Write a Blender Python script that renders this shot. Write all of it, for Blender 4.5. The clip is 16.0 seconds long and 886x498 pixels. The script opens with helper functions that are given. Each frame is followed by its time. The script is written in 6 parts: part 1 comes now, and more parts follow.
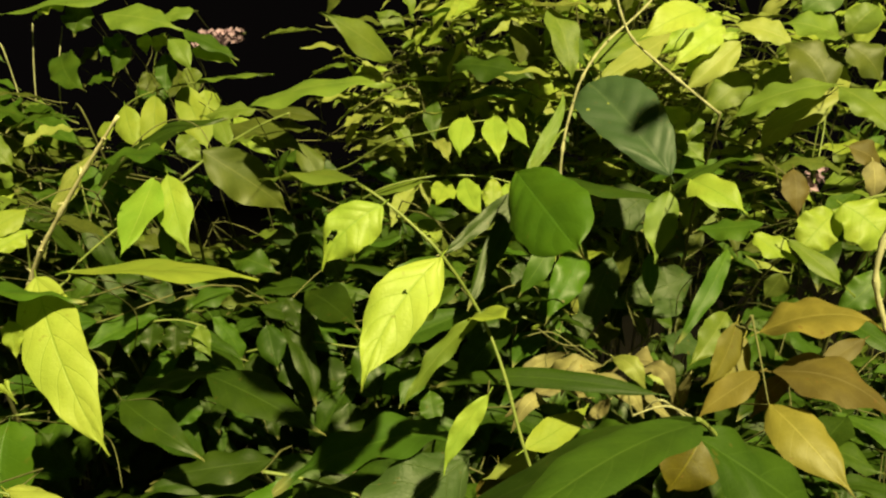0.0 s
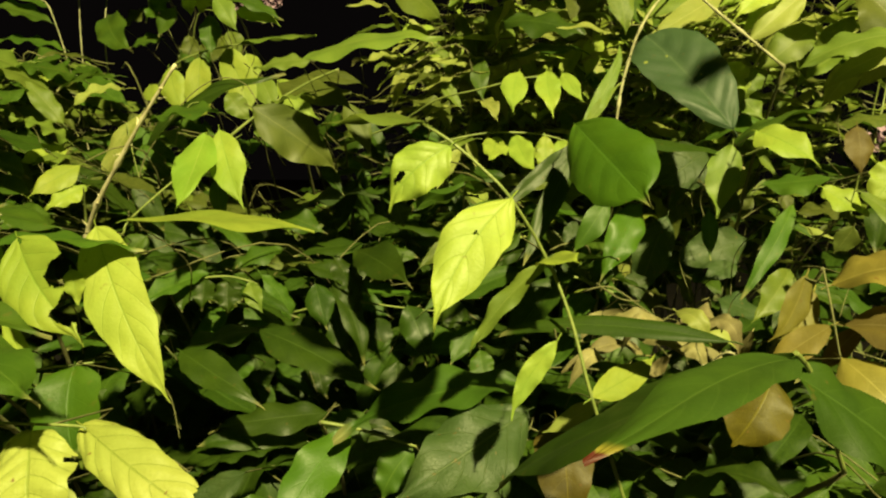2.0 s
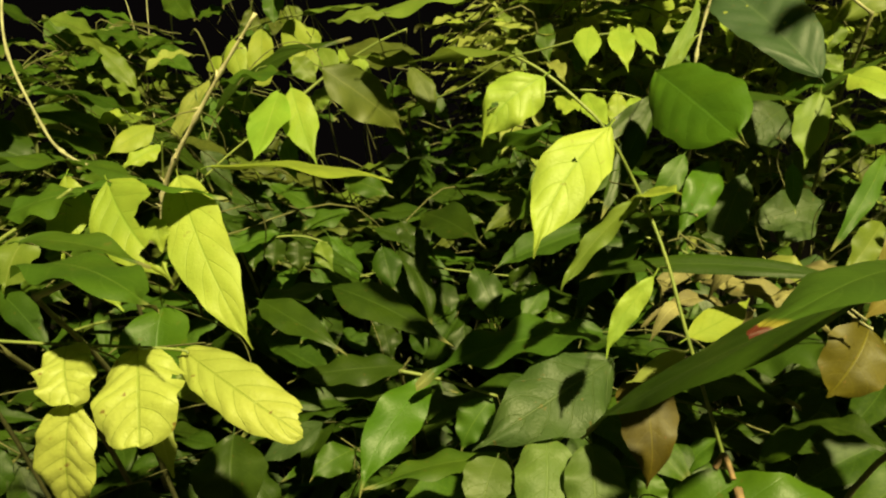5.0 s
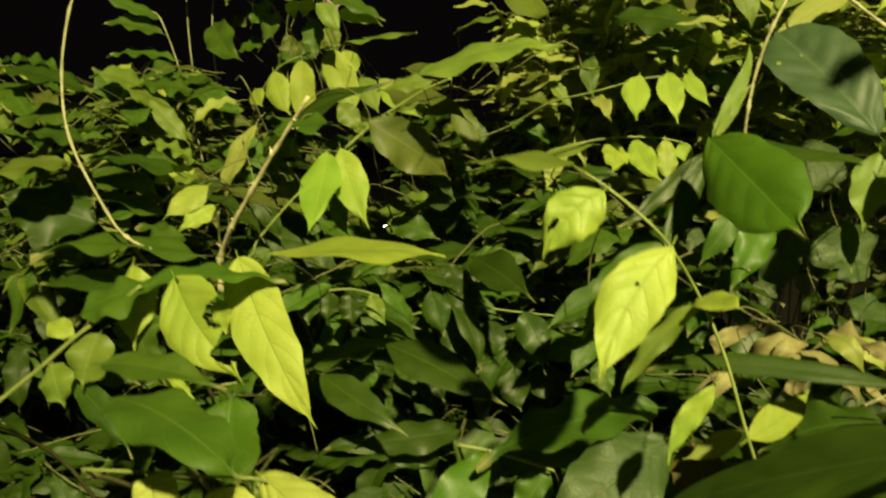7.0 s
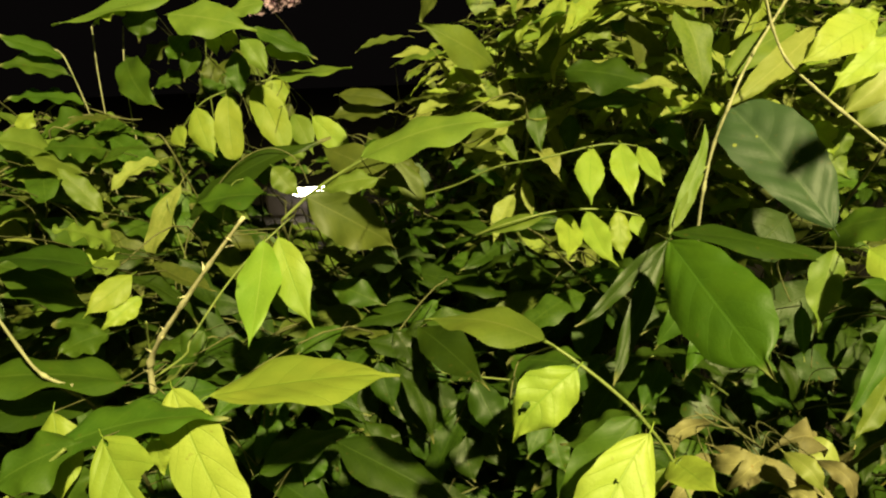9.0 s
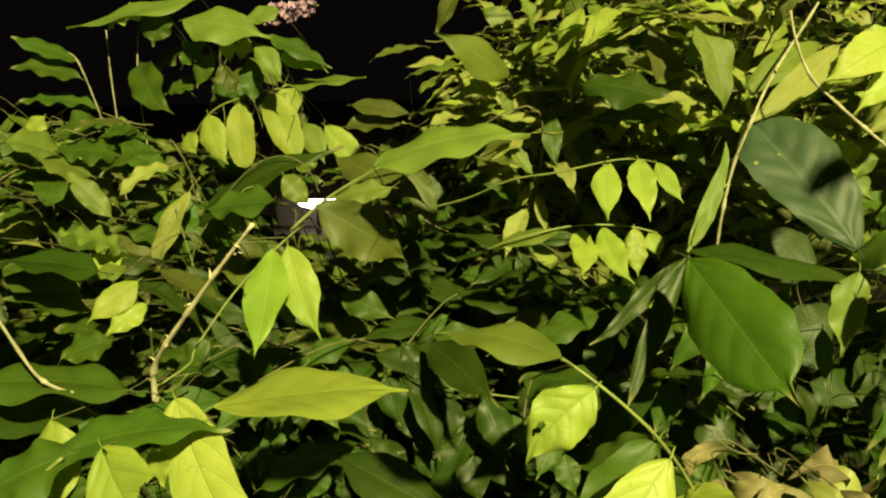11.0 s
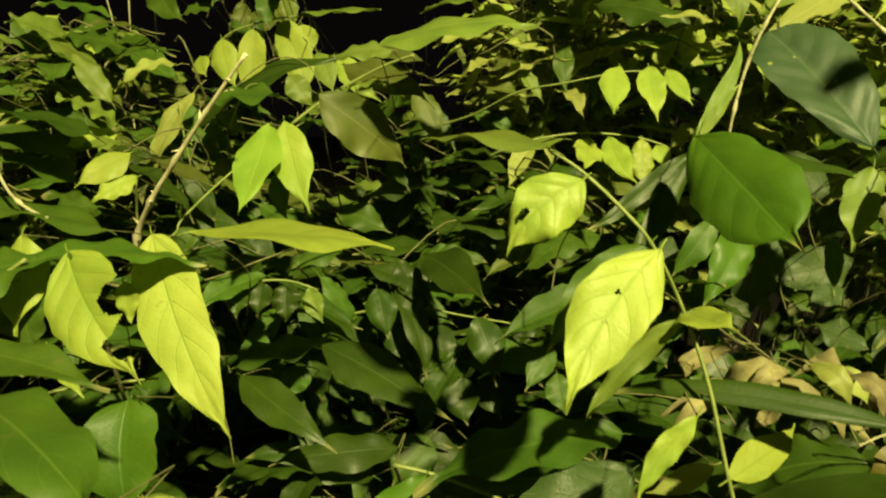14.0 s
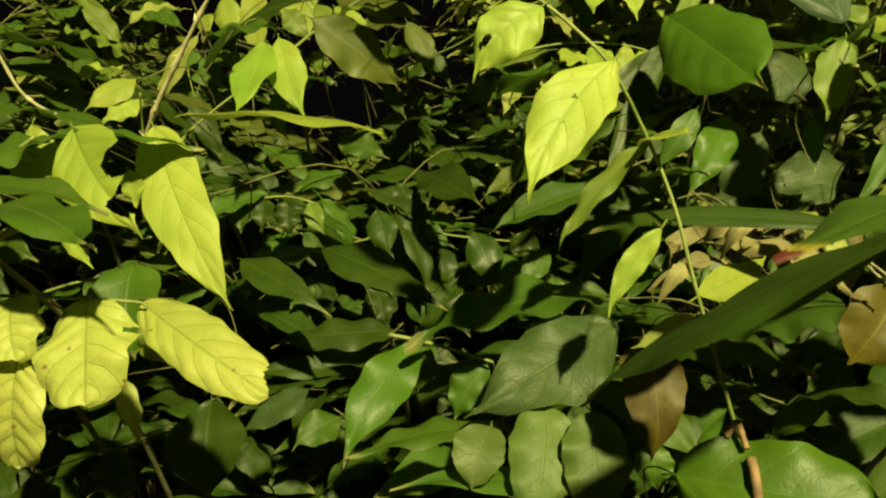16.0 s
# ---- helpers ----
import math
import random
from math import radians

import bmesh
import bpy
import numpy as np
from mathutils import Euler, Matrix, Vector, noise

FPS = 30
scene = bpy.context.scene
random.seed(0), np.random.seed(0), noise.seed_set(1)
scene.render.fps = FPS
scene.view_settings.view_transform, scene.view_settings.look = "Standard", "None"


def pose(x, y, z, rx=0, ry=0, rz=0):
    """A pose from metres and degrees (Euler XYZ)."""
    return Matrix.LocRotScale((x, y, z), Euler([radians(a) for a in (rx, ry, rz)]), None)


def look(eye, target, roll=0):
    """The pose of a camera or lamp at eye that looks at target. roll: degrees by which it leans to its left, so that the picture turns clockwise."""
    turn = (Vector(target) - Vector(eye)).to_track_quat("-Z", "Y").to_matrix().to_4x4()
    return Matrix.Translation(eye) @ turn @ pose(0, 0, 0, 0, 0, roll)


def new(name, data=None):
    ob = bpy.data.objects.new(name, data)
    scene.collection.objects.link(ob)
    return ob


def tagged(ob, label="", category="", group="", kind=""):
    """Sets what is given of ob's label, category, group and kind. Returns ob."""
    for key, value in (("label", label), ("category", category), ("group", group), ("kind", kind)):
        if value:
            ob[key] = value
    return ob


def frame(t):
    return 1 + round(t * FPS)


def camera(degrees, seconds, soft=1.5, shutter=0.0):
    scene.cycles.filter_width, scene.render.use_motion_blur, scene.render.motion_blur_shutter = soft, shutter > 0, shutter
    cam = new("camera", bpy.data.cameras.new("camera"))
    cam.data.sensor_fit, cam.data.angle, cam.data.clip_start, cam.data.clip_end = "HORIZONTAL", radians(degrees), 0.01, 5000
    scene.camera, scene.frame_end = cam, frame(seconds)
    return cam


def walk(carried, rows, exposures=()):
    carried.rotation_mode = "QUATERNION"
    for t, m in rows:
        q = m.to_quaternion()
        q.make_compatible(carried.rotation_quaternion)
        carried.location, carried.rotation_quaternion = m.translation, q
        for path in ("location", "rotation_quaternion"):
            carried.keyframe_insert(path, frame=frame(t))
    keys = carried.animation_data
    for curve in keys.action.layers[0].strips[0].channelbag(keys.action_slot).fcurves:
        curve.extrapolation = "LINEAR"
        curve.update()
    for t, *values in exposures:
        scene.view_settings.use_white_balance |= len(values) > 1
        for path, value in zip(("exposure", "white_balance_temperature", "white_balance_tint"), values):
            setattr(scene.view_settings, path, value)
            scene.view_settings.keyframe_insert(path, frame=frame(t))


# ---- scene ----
cam = camera(63.61, 16.0, soft=2.2, shutter=0.5)
EYE, TILT = 1.2, -5.0
# seconds, x, y, z from the first eye, yaw, pitch, roll
ROWS = [
    (0, 0.0000, 0.0000, -0.0000, -0.00, -0.00, -0.00),
    (0.5, -0.0066, 0.0027, -0.0081, 0.39, -0.30, -0.05),
    (1, -0.0151, 0.0043, -0.0148, 1.02, -0.79, -0.30),
    (1.5, -0.0182, 0.0054, -0.0193, 1.65, -1.24, -0.42),
    (2, -0.0250, 0.0078, -0.0218, 2.06, -1.63, -0.23),
    (2.5, -0.0339, 0.0078, -0.0314, 2.50, -1.58, -0.01),
    (3, -0.0417, 0.0078, -0.0456, 3.07, -1.37, 0.05),
    (3.5, -0.0471, 0.0089, -0.0595, 3.74, -1.60, -0.12),
    (3.7, -0.0480, 0.0112, -0.0592, 3.97, -1.99, -0.25),
    (6, -0.0609, 0.0116, -0.0533, 5.52, -1.83, 0.23),
    (6.5, -0.0603, 0.0105, -0.0248, 5.80, -1.71, 0.34),
    (7, -0.0736, 0.0066, 0.0290, 7.49, -4.83, 1.18),
    (7.5, -0.0843, 0.0329, 0.1110, 8.00, -5.57, 1.09),
    (8, -0.0852, 0.0636, 0.1479, 4.25, -8.15, 1.85),
    (8.5, -0.0843, 0.0575, 0.1507, 2.71, -9.45, 2.22),
    (9, -0.0912, 0.0558, 0.1538, 1.78, -9.35, 2.14),
    (9.5, -0.0939, 0.0561, 0.1532, 1.64, -8.66, 1.96),
    (9.7, -0.0970, 0.0519, 0.1531, 2.14, -8.48, 1.77),
    (11.8, -0.0910, 0.0835, 0.1358, 2.74, -8.09, 0.44),
    (12, -0.0879, 0.0860, 0.1262, 2.89, -8.09, 0.26),
    (12.5, -0.0856, 0.0869, 0.1117, 3.13, -8.83, -0.06),
    (13, -0.0880, 0.0867, 0.0782, 3.64, -8.80, -0.79),
    (13.5, -0.0839, 0.0861, 0.0418, 3.85, -6.66, -1.84),
    (14, -0.0783, 0.0739, 0.0172, 4.14, -4.64, -2.75),
    (14.5, -0.0661, 0.0634, -0.0159, 4.54, -4.01, -2.11),
    (15, -0.0615, 0.0557, -0.0479, 5.10, -3.62, -1.40),
    (15.5, -0.0537, 0.0494, -0.0640, 5.38, -3.58, -0.87),
    (16, -0.0485, 0.0468, -0.0754, 5.79, -3.61, -0.29),
]
# seconds, stops: the camera's own slow drift in brightness
EXPOSURES = [(0, 0.05), (3.5, 0.08), (6.0, -0.02), (7.0, -0.1), (8.0, -0.06), (9.0, 0.03), (12.0, 0.0), (13.0, 0.12), (13.5, 0.12), (14.5, 0.02), (15.5, -0.1), (16.0, -0.06)]
walk(cam, [(t, pose(0, 0, EYE, TILT, 0, 0) @ pose(x, y, z, 90 + pitch, roll, yaw)) for t, x, y, z, yaw, pitch, roll in ROWS], EXPOSURES)

# night sky and the one street lamp that lights the bush from behind the viewer
world = bpy.data.worlds.new("night_sky")
scene.world = world
world.use_nodes = True
world.node_tree.nodes["Background"].inputs[0].default_value = (0.8, 0.65, 0.6, 1)
world.node_tree.nodes["Background"].inputs[1].default_value = 0.003

LAMP, AIM = (1.0, -2.15, 3.7), (0.0, 0.7, 1.1)
lamp = new("street_lamp_light", bpy.data.lights.new("street_lamp_light", "AREA"))
lamp.data.shape, lamp.data.size = "DISK", 0.13
lamp.data.energy, lamp.data.color = 458.0, (0.985, 0.88, 0.385)
lamp.matrix_basis = look(LAMP, AIM)


# ---- materials ----
def nodes_of(name):
    mat = bpy.data.materials.new(name)
    mat.use_nodes = True
    nt = mat.node_tree
    return mat, nt, nt.nodes["Principled BSDF"], nt.nodes["Material Output"]


def math_node(nt, op, a, b=None, c=None):
    n = nt.nodes.new("ShaderNodeMath")
    n.operation = op
    for slot, v in enumerate((a, b, c)):
        if v is None:
            continue
        if isinstance(v, (int, float)):
            n.inputs[slot].default_value = v
        else:
            nt.links.new(v, n.inputs[slot])
    return n.outputs[0]


def mix_colour(nt, fac, a, b, blend="MIX"):
    n = nt.nodes.new("ShaderNodeMix")
    n.data_type, n.blend_type = "RGBA", blend
    for slot, v in ((0, fac), (6, a), (7, b)):
        if isinstance(v, (int, float)):
            n.inputs[slot].default_value = v
        elif isinstance(v, tuple):
            n.inputs[slot].default_value = (*v, 1)
        else:
            nt.links.new(v, n.inputs[slot])
    return n.outputs[2]


def smooth(nt, v, lo, hi):
    n = nt.nodes.new("ShaderNodeMapRange")
    n.interpolation_type = "SMOOTHSTEP"
    nt.links.new(v, n.inputs[0])
    n.inputs[1].default_value, n.inputs[2].default_value = lo, hi
    return n.outputs[0]


def noise_of(nt, vec, scale, detail=3.0):
    n = nt.nodes.new("ShaderNodeTexNoise")
    n.inputs["Scale"].default_value, n.inputs["Detail"].default_value = scale, detail
    if vec is not None:
        nt.links.new(vec, n.inputs["Vector"])
    return n.outputs[0]


def leaf_material(name, base, second, vein, rough=0.52, through_share=0.4, spots=0.0, relief=0.22, red_tip=False, spread=0.35, specks=(), tip=None, side_veins=0.32):
    """A leaf blade: midrib and side veins along its own length, mottling, worn spots, a little light through it."""
    mat, nt, bsdf, out = nodes_of(name)
    coord = nt.nodes.new("ShaderNodeTexCoord")
    sep = nt.nodes.new("ShaderNodeSeparateXYZ")
    nt.links.new(coord.outputs["UV"], sep.inputs[0])
    info, island = nt.nodes.new("ShaderNodeObjectInfo"), nt.nodes.new("ShaderNodeNewGeometry")
    own = math_node(nt, "FRACT", math_node(nt, "ADD", info.outputs["Random"], island.outputs["Random Per Island"]))
    u, v = sep.outputs[0], sep.outputs[1]
    side = math_node(nt, "MULTIPLY", math_node(nt, "ABSOLUTE", math_node(nt, "SUBTRACT", u, 0.5)), 2.0)
    shift = nt.nodes.new("ShaderNodeVectorMath")
    shift.operation = "ADD"
    nt.links.new(coord.outputs["Object"], shift.inputs[0])
    nt.links.new(own, shift.inputs[1])
    fine = noise_of(nt, shift.outputs[0], 420.0, 4.0)
    broad = noise_of(nt, shift.outputs[0], 45.0, 3.0)
    cells = nt.nodes.new("ShaderNodeTexVoronoi")
    cells.feature = "DISTANCE_TO_EDGE"
    cells.inputs["Scale"].default_value = 300.0
    nt.links.new(shift.outputs[0], cells.inputs["Vector"])
    net = smooth(nt, cells.outputs["Distance"], 0.0, 0.12)
    patch = noise_of(nt, shift.outputs[0], 14.0, 2.0)
    run = math_node(nt, "ADD", math_node(nt, "SUBTRACT", math_node(nt, "MULTIPLY", v, 6.0), math_node(nt, "MULTIPLY", math_node(nt, "POWER", side, 1.3), 1.5)), 0.5)
    saw = math_node(nt, "ABSOLUTE", math_node(nt, "SUBTRACT", math_node(nt, "FRACT", run), 0.5))
    veins = smooth(nt, saw, 0.05, 0.012)
    midrib = smooth(nt, side, 0.05, 0.018)
    lines = math_node(nt, "MAXIMUM", math_node(nt, "MULTIPLY", veins, side_veins), midrib)
    tone = mix_colour(nt, smooth(nt, broad, 0.32, 0.68), base, second)
    tone = mix_colour(nt, math_node(nt, "MULTIPLY", fine, 0.3), tone, tuple(c * 0.5 for c in base))
    tone = mix_colour(nt, math_node(nt, "MULTIPLY", smooth(nt, patch, 0.4, 0.7), 0.5), tone, tuple(c * k for c, k in zip(second, (0.72, 0.8, 0.75))))
    tone = mix_colour(nt, math_node(nt, "MULTIPLY", math_node(nt, "SUBTRACT", 1.0, net), 0.07), tone, vein)
    tone = mix_colour(nt, math_node(nt, "MULTIPLY", lines, 0.5), tone, vein)
    if red_tip:
        edge = math_node(nt, "ADD", v, math_node(nt, "MULTIPLY", broad, 0.06))
        tone = mix_colour(nt, smooth(nt, edge, 0.93, 0.965), tone, (0.28, 0.25, 0.035))
        tone = mix_colour(nt, smooth(nt, edge, 0.975, 0.99), tone, (0.11, 0.025, 0.012))
    if spots:
        worn = smooth(nt, noise_of(nt, shift.outputs[0], 150.0, 2.0), 0.68, 0.74)
        tone = mix_colour(nt, math_node(nt, "MULTIPLY", worn, spots), tone, (0.20, 0.11, 0.03))
    if tip:
        tone = mix_colour(nt, math_node(nt, "MULTIPLY", smooth(nt, v, 0.88, 0.97), 0.85), tone, tip)
    for across, along, size in specks:
        du = math_node(nt, "MULTIPLY", math_node(nt, "SUBTRACT", u, across), 0.45)
        dv = math_node(nt, "SUBTRACT", v, along)
        away = math_node(nt, "SQRT", math_node(nt, "ADD", math_node(nt, "MULTIPLY", du, du), math_node(nt, "MULTIPLY", dv, dv)))
        away = math_node(nt, "ADD", away, math_node(nt, "MULTIPLY", fine, 0.012))
        tone = mix_colour(nt, math_node(nt, "MULTIPLY", smooth(nt, away, size + 0.012, size), 0.8), tone, (0.30, 0.32, 0.06))
    hue = nt.nodes.new("ShaderNodeHueSaturation")
    nt.links.new(tone, hue.inputs["Color"])
    nt.links.new(math_node(nt, "ADD", math_node(nt, "MULTIPLY", own, 0.016), 0.491), hue.inputs["Hue"])
    nt.links.new(math_node(nt, "ADD", math_node(nt, "MULTIPLY", own, spread), 1.0 - 0.5 * spread), hue.inputs["Value"])
    colour = hue.outputs[0]
    nt.links.new(colour, bsdf.inputs["Base Color"])
    nt.links.new(math_node(nt, "ADD", math_node(nt, "MULTIPLY", broad, 0.2), rough - 0.1), bsdf.inputs["Roughness"])
    bsdf.inputs["Specular IOR Level"].default_value = 0.42
    height = math_node(nt, "ADD", math_node(nt, "MULTIPLY", net, 0.08), math_node(nt, "MULTIPLY", fine, 0.35))
    height = math_node(nt, "ADD", height, math_node(nt, "MULTIPLY", broad, 1.2))
    height = math_node(nt, "SUBTRACT", height, math_node(nt, "MULTIPLY", lines, 0.5))
    bump = nt.nodes.new("ShaderNodeBump")
    bump.inputs["Strength"].default_value, bump.inputs["Distance"].default_value = relief, 0.0012
    nt.links.new(height, bump.inputs["Height"])
    nt.links.new(bump.outputs[0], bsdf.inputs["Normal"])
    thin = nt.nodes.new("ShaderNodeBsdfTranslucent")
    nt.links.new(colour, thin.inputs[0])
    nt.links.new(bump.outputs[0], thin.inputs["Normal"])
    mixed = nt.nodes.new("ShaderNodeMixShader")
    mixed.inputs[0].default_value = through_share
    nt.links.new(bsdf.outputs[0], mixed.inputs[1])
    nt.links.new(thin.outputs[0], mixed.inputs[2])
    nt.links.new(mixed.outputs[0], out.inputs[0])
    return mat


def bark_material(name, base, second, rough=0.75):
    mat, nt, bsdf, out = nodes_of(name)
    coord = nt.nodes.new("ShaderNodeTexCoord")
    fine = noise_of(nt, coord.outputs["Object"], 600.0, 4.0)
    broad = noise_of(nt, coord.outputs["Object"], 90.0, 3.0)
    tone = mix_colour(nt, smooth(nt, broad, 0.35, 0.65), base, second)
    tone = mix_colour(nt, math_node(nt, "MULTIPLY", fine, 0.5), tone, tuple(c * 0.5 for c in base))
    nt.links.new(tone, bsdf.inputs["Base Color"])
    bsdf.inputs["Roughness"].default_value = rough
    bump = nt.nodes.new("ShaderNodeBump")
    bump.inputs["Strength"].default_value, bump.inputs["Distance"].default_value = 0.6, 0.0008
    nt.links.new(fine, bump.inputs["Height"])
    nt.links.new(bump.outputs[0], bsdf.inputs["Normal"])
    return mat


MATS = {
    "lime": leaf_material("lime_leaf", (0.383, 0.470, 0.066), (0.314, 0.420, 0.055), (0.216, 0.340, 0.039), relief=0.45, spread=0.2, side_veins=0.6),
    "yellow": leaf_material("yellow_leaf", (0.492, 0.580, 0.105), (0.440, 0.540, 0.084), (0.245, 0.360, 0.037), spots=0.3, relief=0.5, spread=0.1, side_veins=0.6),
    "straw": leaf_material("straw_yellow_leaf", (0.500, 0.556, 0.130), (0.440, 0.500, 0.100), (0.220, 0.300, 0.035), spots=0.85, relief=0.6, spread=0.12, side_veins=0.7),
    "spring": leaf_material("spring_green_leaf", (0.284, 0.440, 0.048), (0.231, 0.390, 0.038), (0.347, 0.470, 0.084), relief=0.45, spread=0.16),
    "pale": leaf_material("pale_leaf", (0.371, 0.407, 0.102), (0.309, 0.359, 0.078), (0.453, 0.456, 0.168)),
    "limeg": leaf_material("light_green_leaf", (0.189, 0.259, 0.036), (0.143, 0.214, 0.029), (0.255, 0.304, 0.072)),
    "green": leaf_material("green_leaf", (0.086, 0.160, 0.013), (0.061, 0.129, 0.010), (0.132, 0.212, 0.031), spots=0.2, tip=(0.30, 0.30, 0.11)),
    "fresh": leaf_material("fresh_green_leaf", (0.087, 0.175, 0.011), (0.064, 0.142, 0.008), (0.091, 0.195, 0.020), rough=0.46, spots=0.15, relief=0.35, tip=(0.30, 0.30, 0.11)),
    "deep": leaf_material("deep_green_leaf", (0.063, 0.129, 0.012), (0.048, 0.104, 0.008), (0.103, 0.178, 0.025), spots=0.3, tip=(0.30, 0.30, 0.11)),
    "redtip": leaf_material("red_tipped_leaf", (0.063, 0.130, 0.012), (0.048, 0.105, 0.009), (0.104, 0.180, 0.026), red_tip=True),
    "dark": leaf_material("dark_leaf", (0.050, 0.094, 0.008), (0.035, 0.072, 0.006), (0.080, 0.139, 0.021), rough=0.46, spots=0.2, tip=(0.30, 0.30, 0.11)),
    # green leaves, greyed in colour for the glossy sheen on them
    "grey": leaf_material("sheen_grey_leaf", (0.072, 0.112, 0.032), (0.056, 0.096, 0.027), (0.100, 0.143, 0.044), rough=0.5, spots=0.4, relief=0.8, side_veins=0.75),
    "sage": leaf_material("sage_green_leaf", (0.125, 0.185, 0.040), (0.095, 0.155, 0.030), (0.160, 0.225, 0.065), spots=0.2, relief=0.5, side_veins=0.5),
    # wide green leaf, its glossy sheen put into a greyish base colour
    "slate": leaf_material("sheen_slate_leaf", (0.057, 0.098, 0.042), (0.046, 0.084, 0.036), (0.090, 0.135, 0.061), rough=0.52, spots=0.15, specks=((0.47, 0.73, 0.009), (0.14, 0.74, 0.012), (0.62, 0.45, 0.006))),
    "olive": leaf_material("olive_leaf", (0.134, 0.163, 0.027), (0.098, 0.129, 0.021), (0.189, 0.214, 0.060), tip=(0.30, 0.30, 0.11)),
    "ochre": leaf_material("ochre_leaf", (0.322, 0.267, 0.054), (0.234, 0.198, 0.038), (0.390, 0.341, 0.097), spots=0.5),
    "khaki": leaf_material("khaki_leaf", (0.287, 0.259, 0.044), (0.207, 0.190, 0.033), (0.345, 0.299, 0.066), spots=0.4),
    # brown leaves, darkened in colour for the shade under the long leaf
    "shade_brown": leaf_material("shade_brown_leaf", (0.125, 0.100, 0.010), (0.080, 0.064, 0.006), (0.196, 0.164, 0.012), spots=0.5),
    "brown": leaf_material("brown_leaf", (0.183, 0.144, 0.033), (0.122, 0.093, 0.021), (0.224, 0.186, 0.070), rough=0.6, spots=0.5),
    "dry": leaf_material("dry_leaf", (0.27, 0.24, 0.10), (0.13, 0.115, 0.045), (0.38, 0.34, 0.15), rough=0.7, spots=0.6, through_share=0.12),
    "twig": bark_material("dull_twig", (0.17, 0.17, 0.06), (0.11, 0.11, 0.04)),
    "stick": bark_material("dry_stick", (0.30, 0.19, 0.09), (0.13, 0.08, 0.04)),
    "bark": bark_material("pale_bark", (0.44, 0.43, 0.25), (0.27, 0.26, 0.14)),
    "straw_bark": bark_material("straw_bark", (0.72, 0.67, 0.42), (0.52, 0.47, 0.28)),
    "stalk": bark_material("green_stalk", (0.23, 0.28, 0.07), (0.16, 0.21, 0.05), 0.5),
}


# ---- builders ----
def outline(kind, s):
    """Half the blade's breadth, 0 to 1, at s along its length."""
    if kind == "l":
        w, top = s**0.8 * (1 - s) ** 1.1, 0.4211**0.8 * 0.5789**1.1
    elif kind == "r":
        q = min(s / 0.84, 1.0)
        w, top = max(q**0.5 * (1 - q) ** 0.42, 0.035 * (1 - s) / 0.16 if s > 0.7 else 0), 0.5435**0.5 * 0.4565**0.42
    elif kind == "v":
        q = min(s / 0.93, 1.0)
        w, top = max(q**0.55 * (1 - q) ** 0.85, 0.22 * (1 - s) if s > 0.8 else 0.0), 0.3929**0.55 * 0.6071**0.85
    elif kind == "e":
        q = min(s / 0.93, 1.0)
        w, top = max(q**0.5 * (1 - q) ** 0.55, 0.14 * (1 - s) / 0.2 if s > 0.8 else 0.0), 0.4762**0.5 * 0.5238**0.55
    elif kind == "d":
        q = min(s / 0.88, 1.0)
        w, top = max(q**0.72 * (1 - q) ** 0.5, 0.17 * ((1 - s) / 0.24) ** 1.3 if s > 0.76 else 0.0), 0.5902**0.72 * 0.4098**0.5
    elif kind == "s":
        w, top = s**0.75 * (1 - s) ** 0.42, 0.641**0.75 * 0.359**0.42
    elif kind == "b":
        w, top = s**0.45 * (1 - s) ** 0.4, 0.5294**0.45 * 0.4706**0.4
    else:
        q = min(s / 0.91, 1.0)
        w, top = max(math.sin(math.pi * q**0.86) ** 0.9, 0.36 * ((1 - s) / 0.3) ** 1.3 if s > 0.7 else 0.0), 1.0
    return w / top


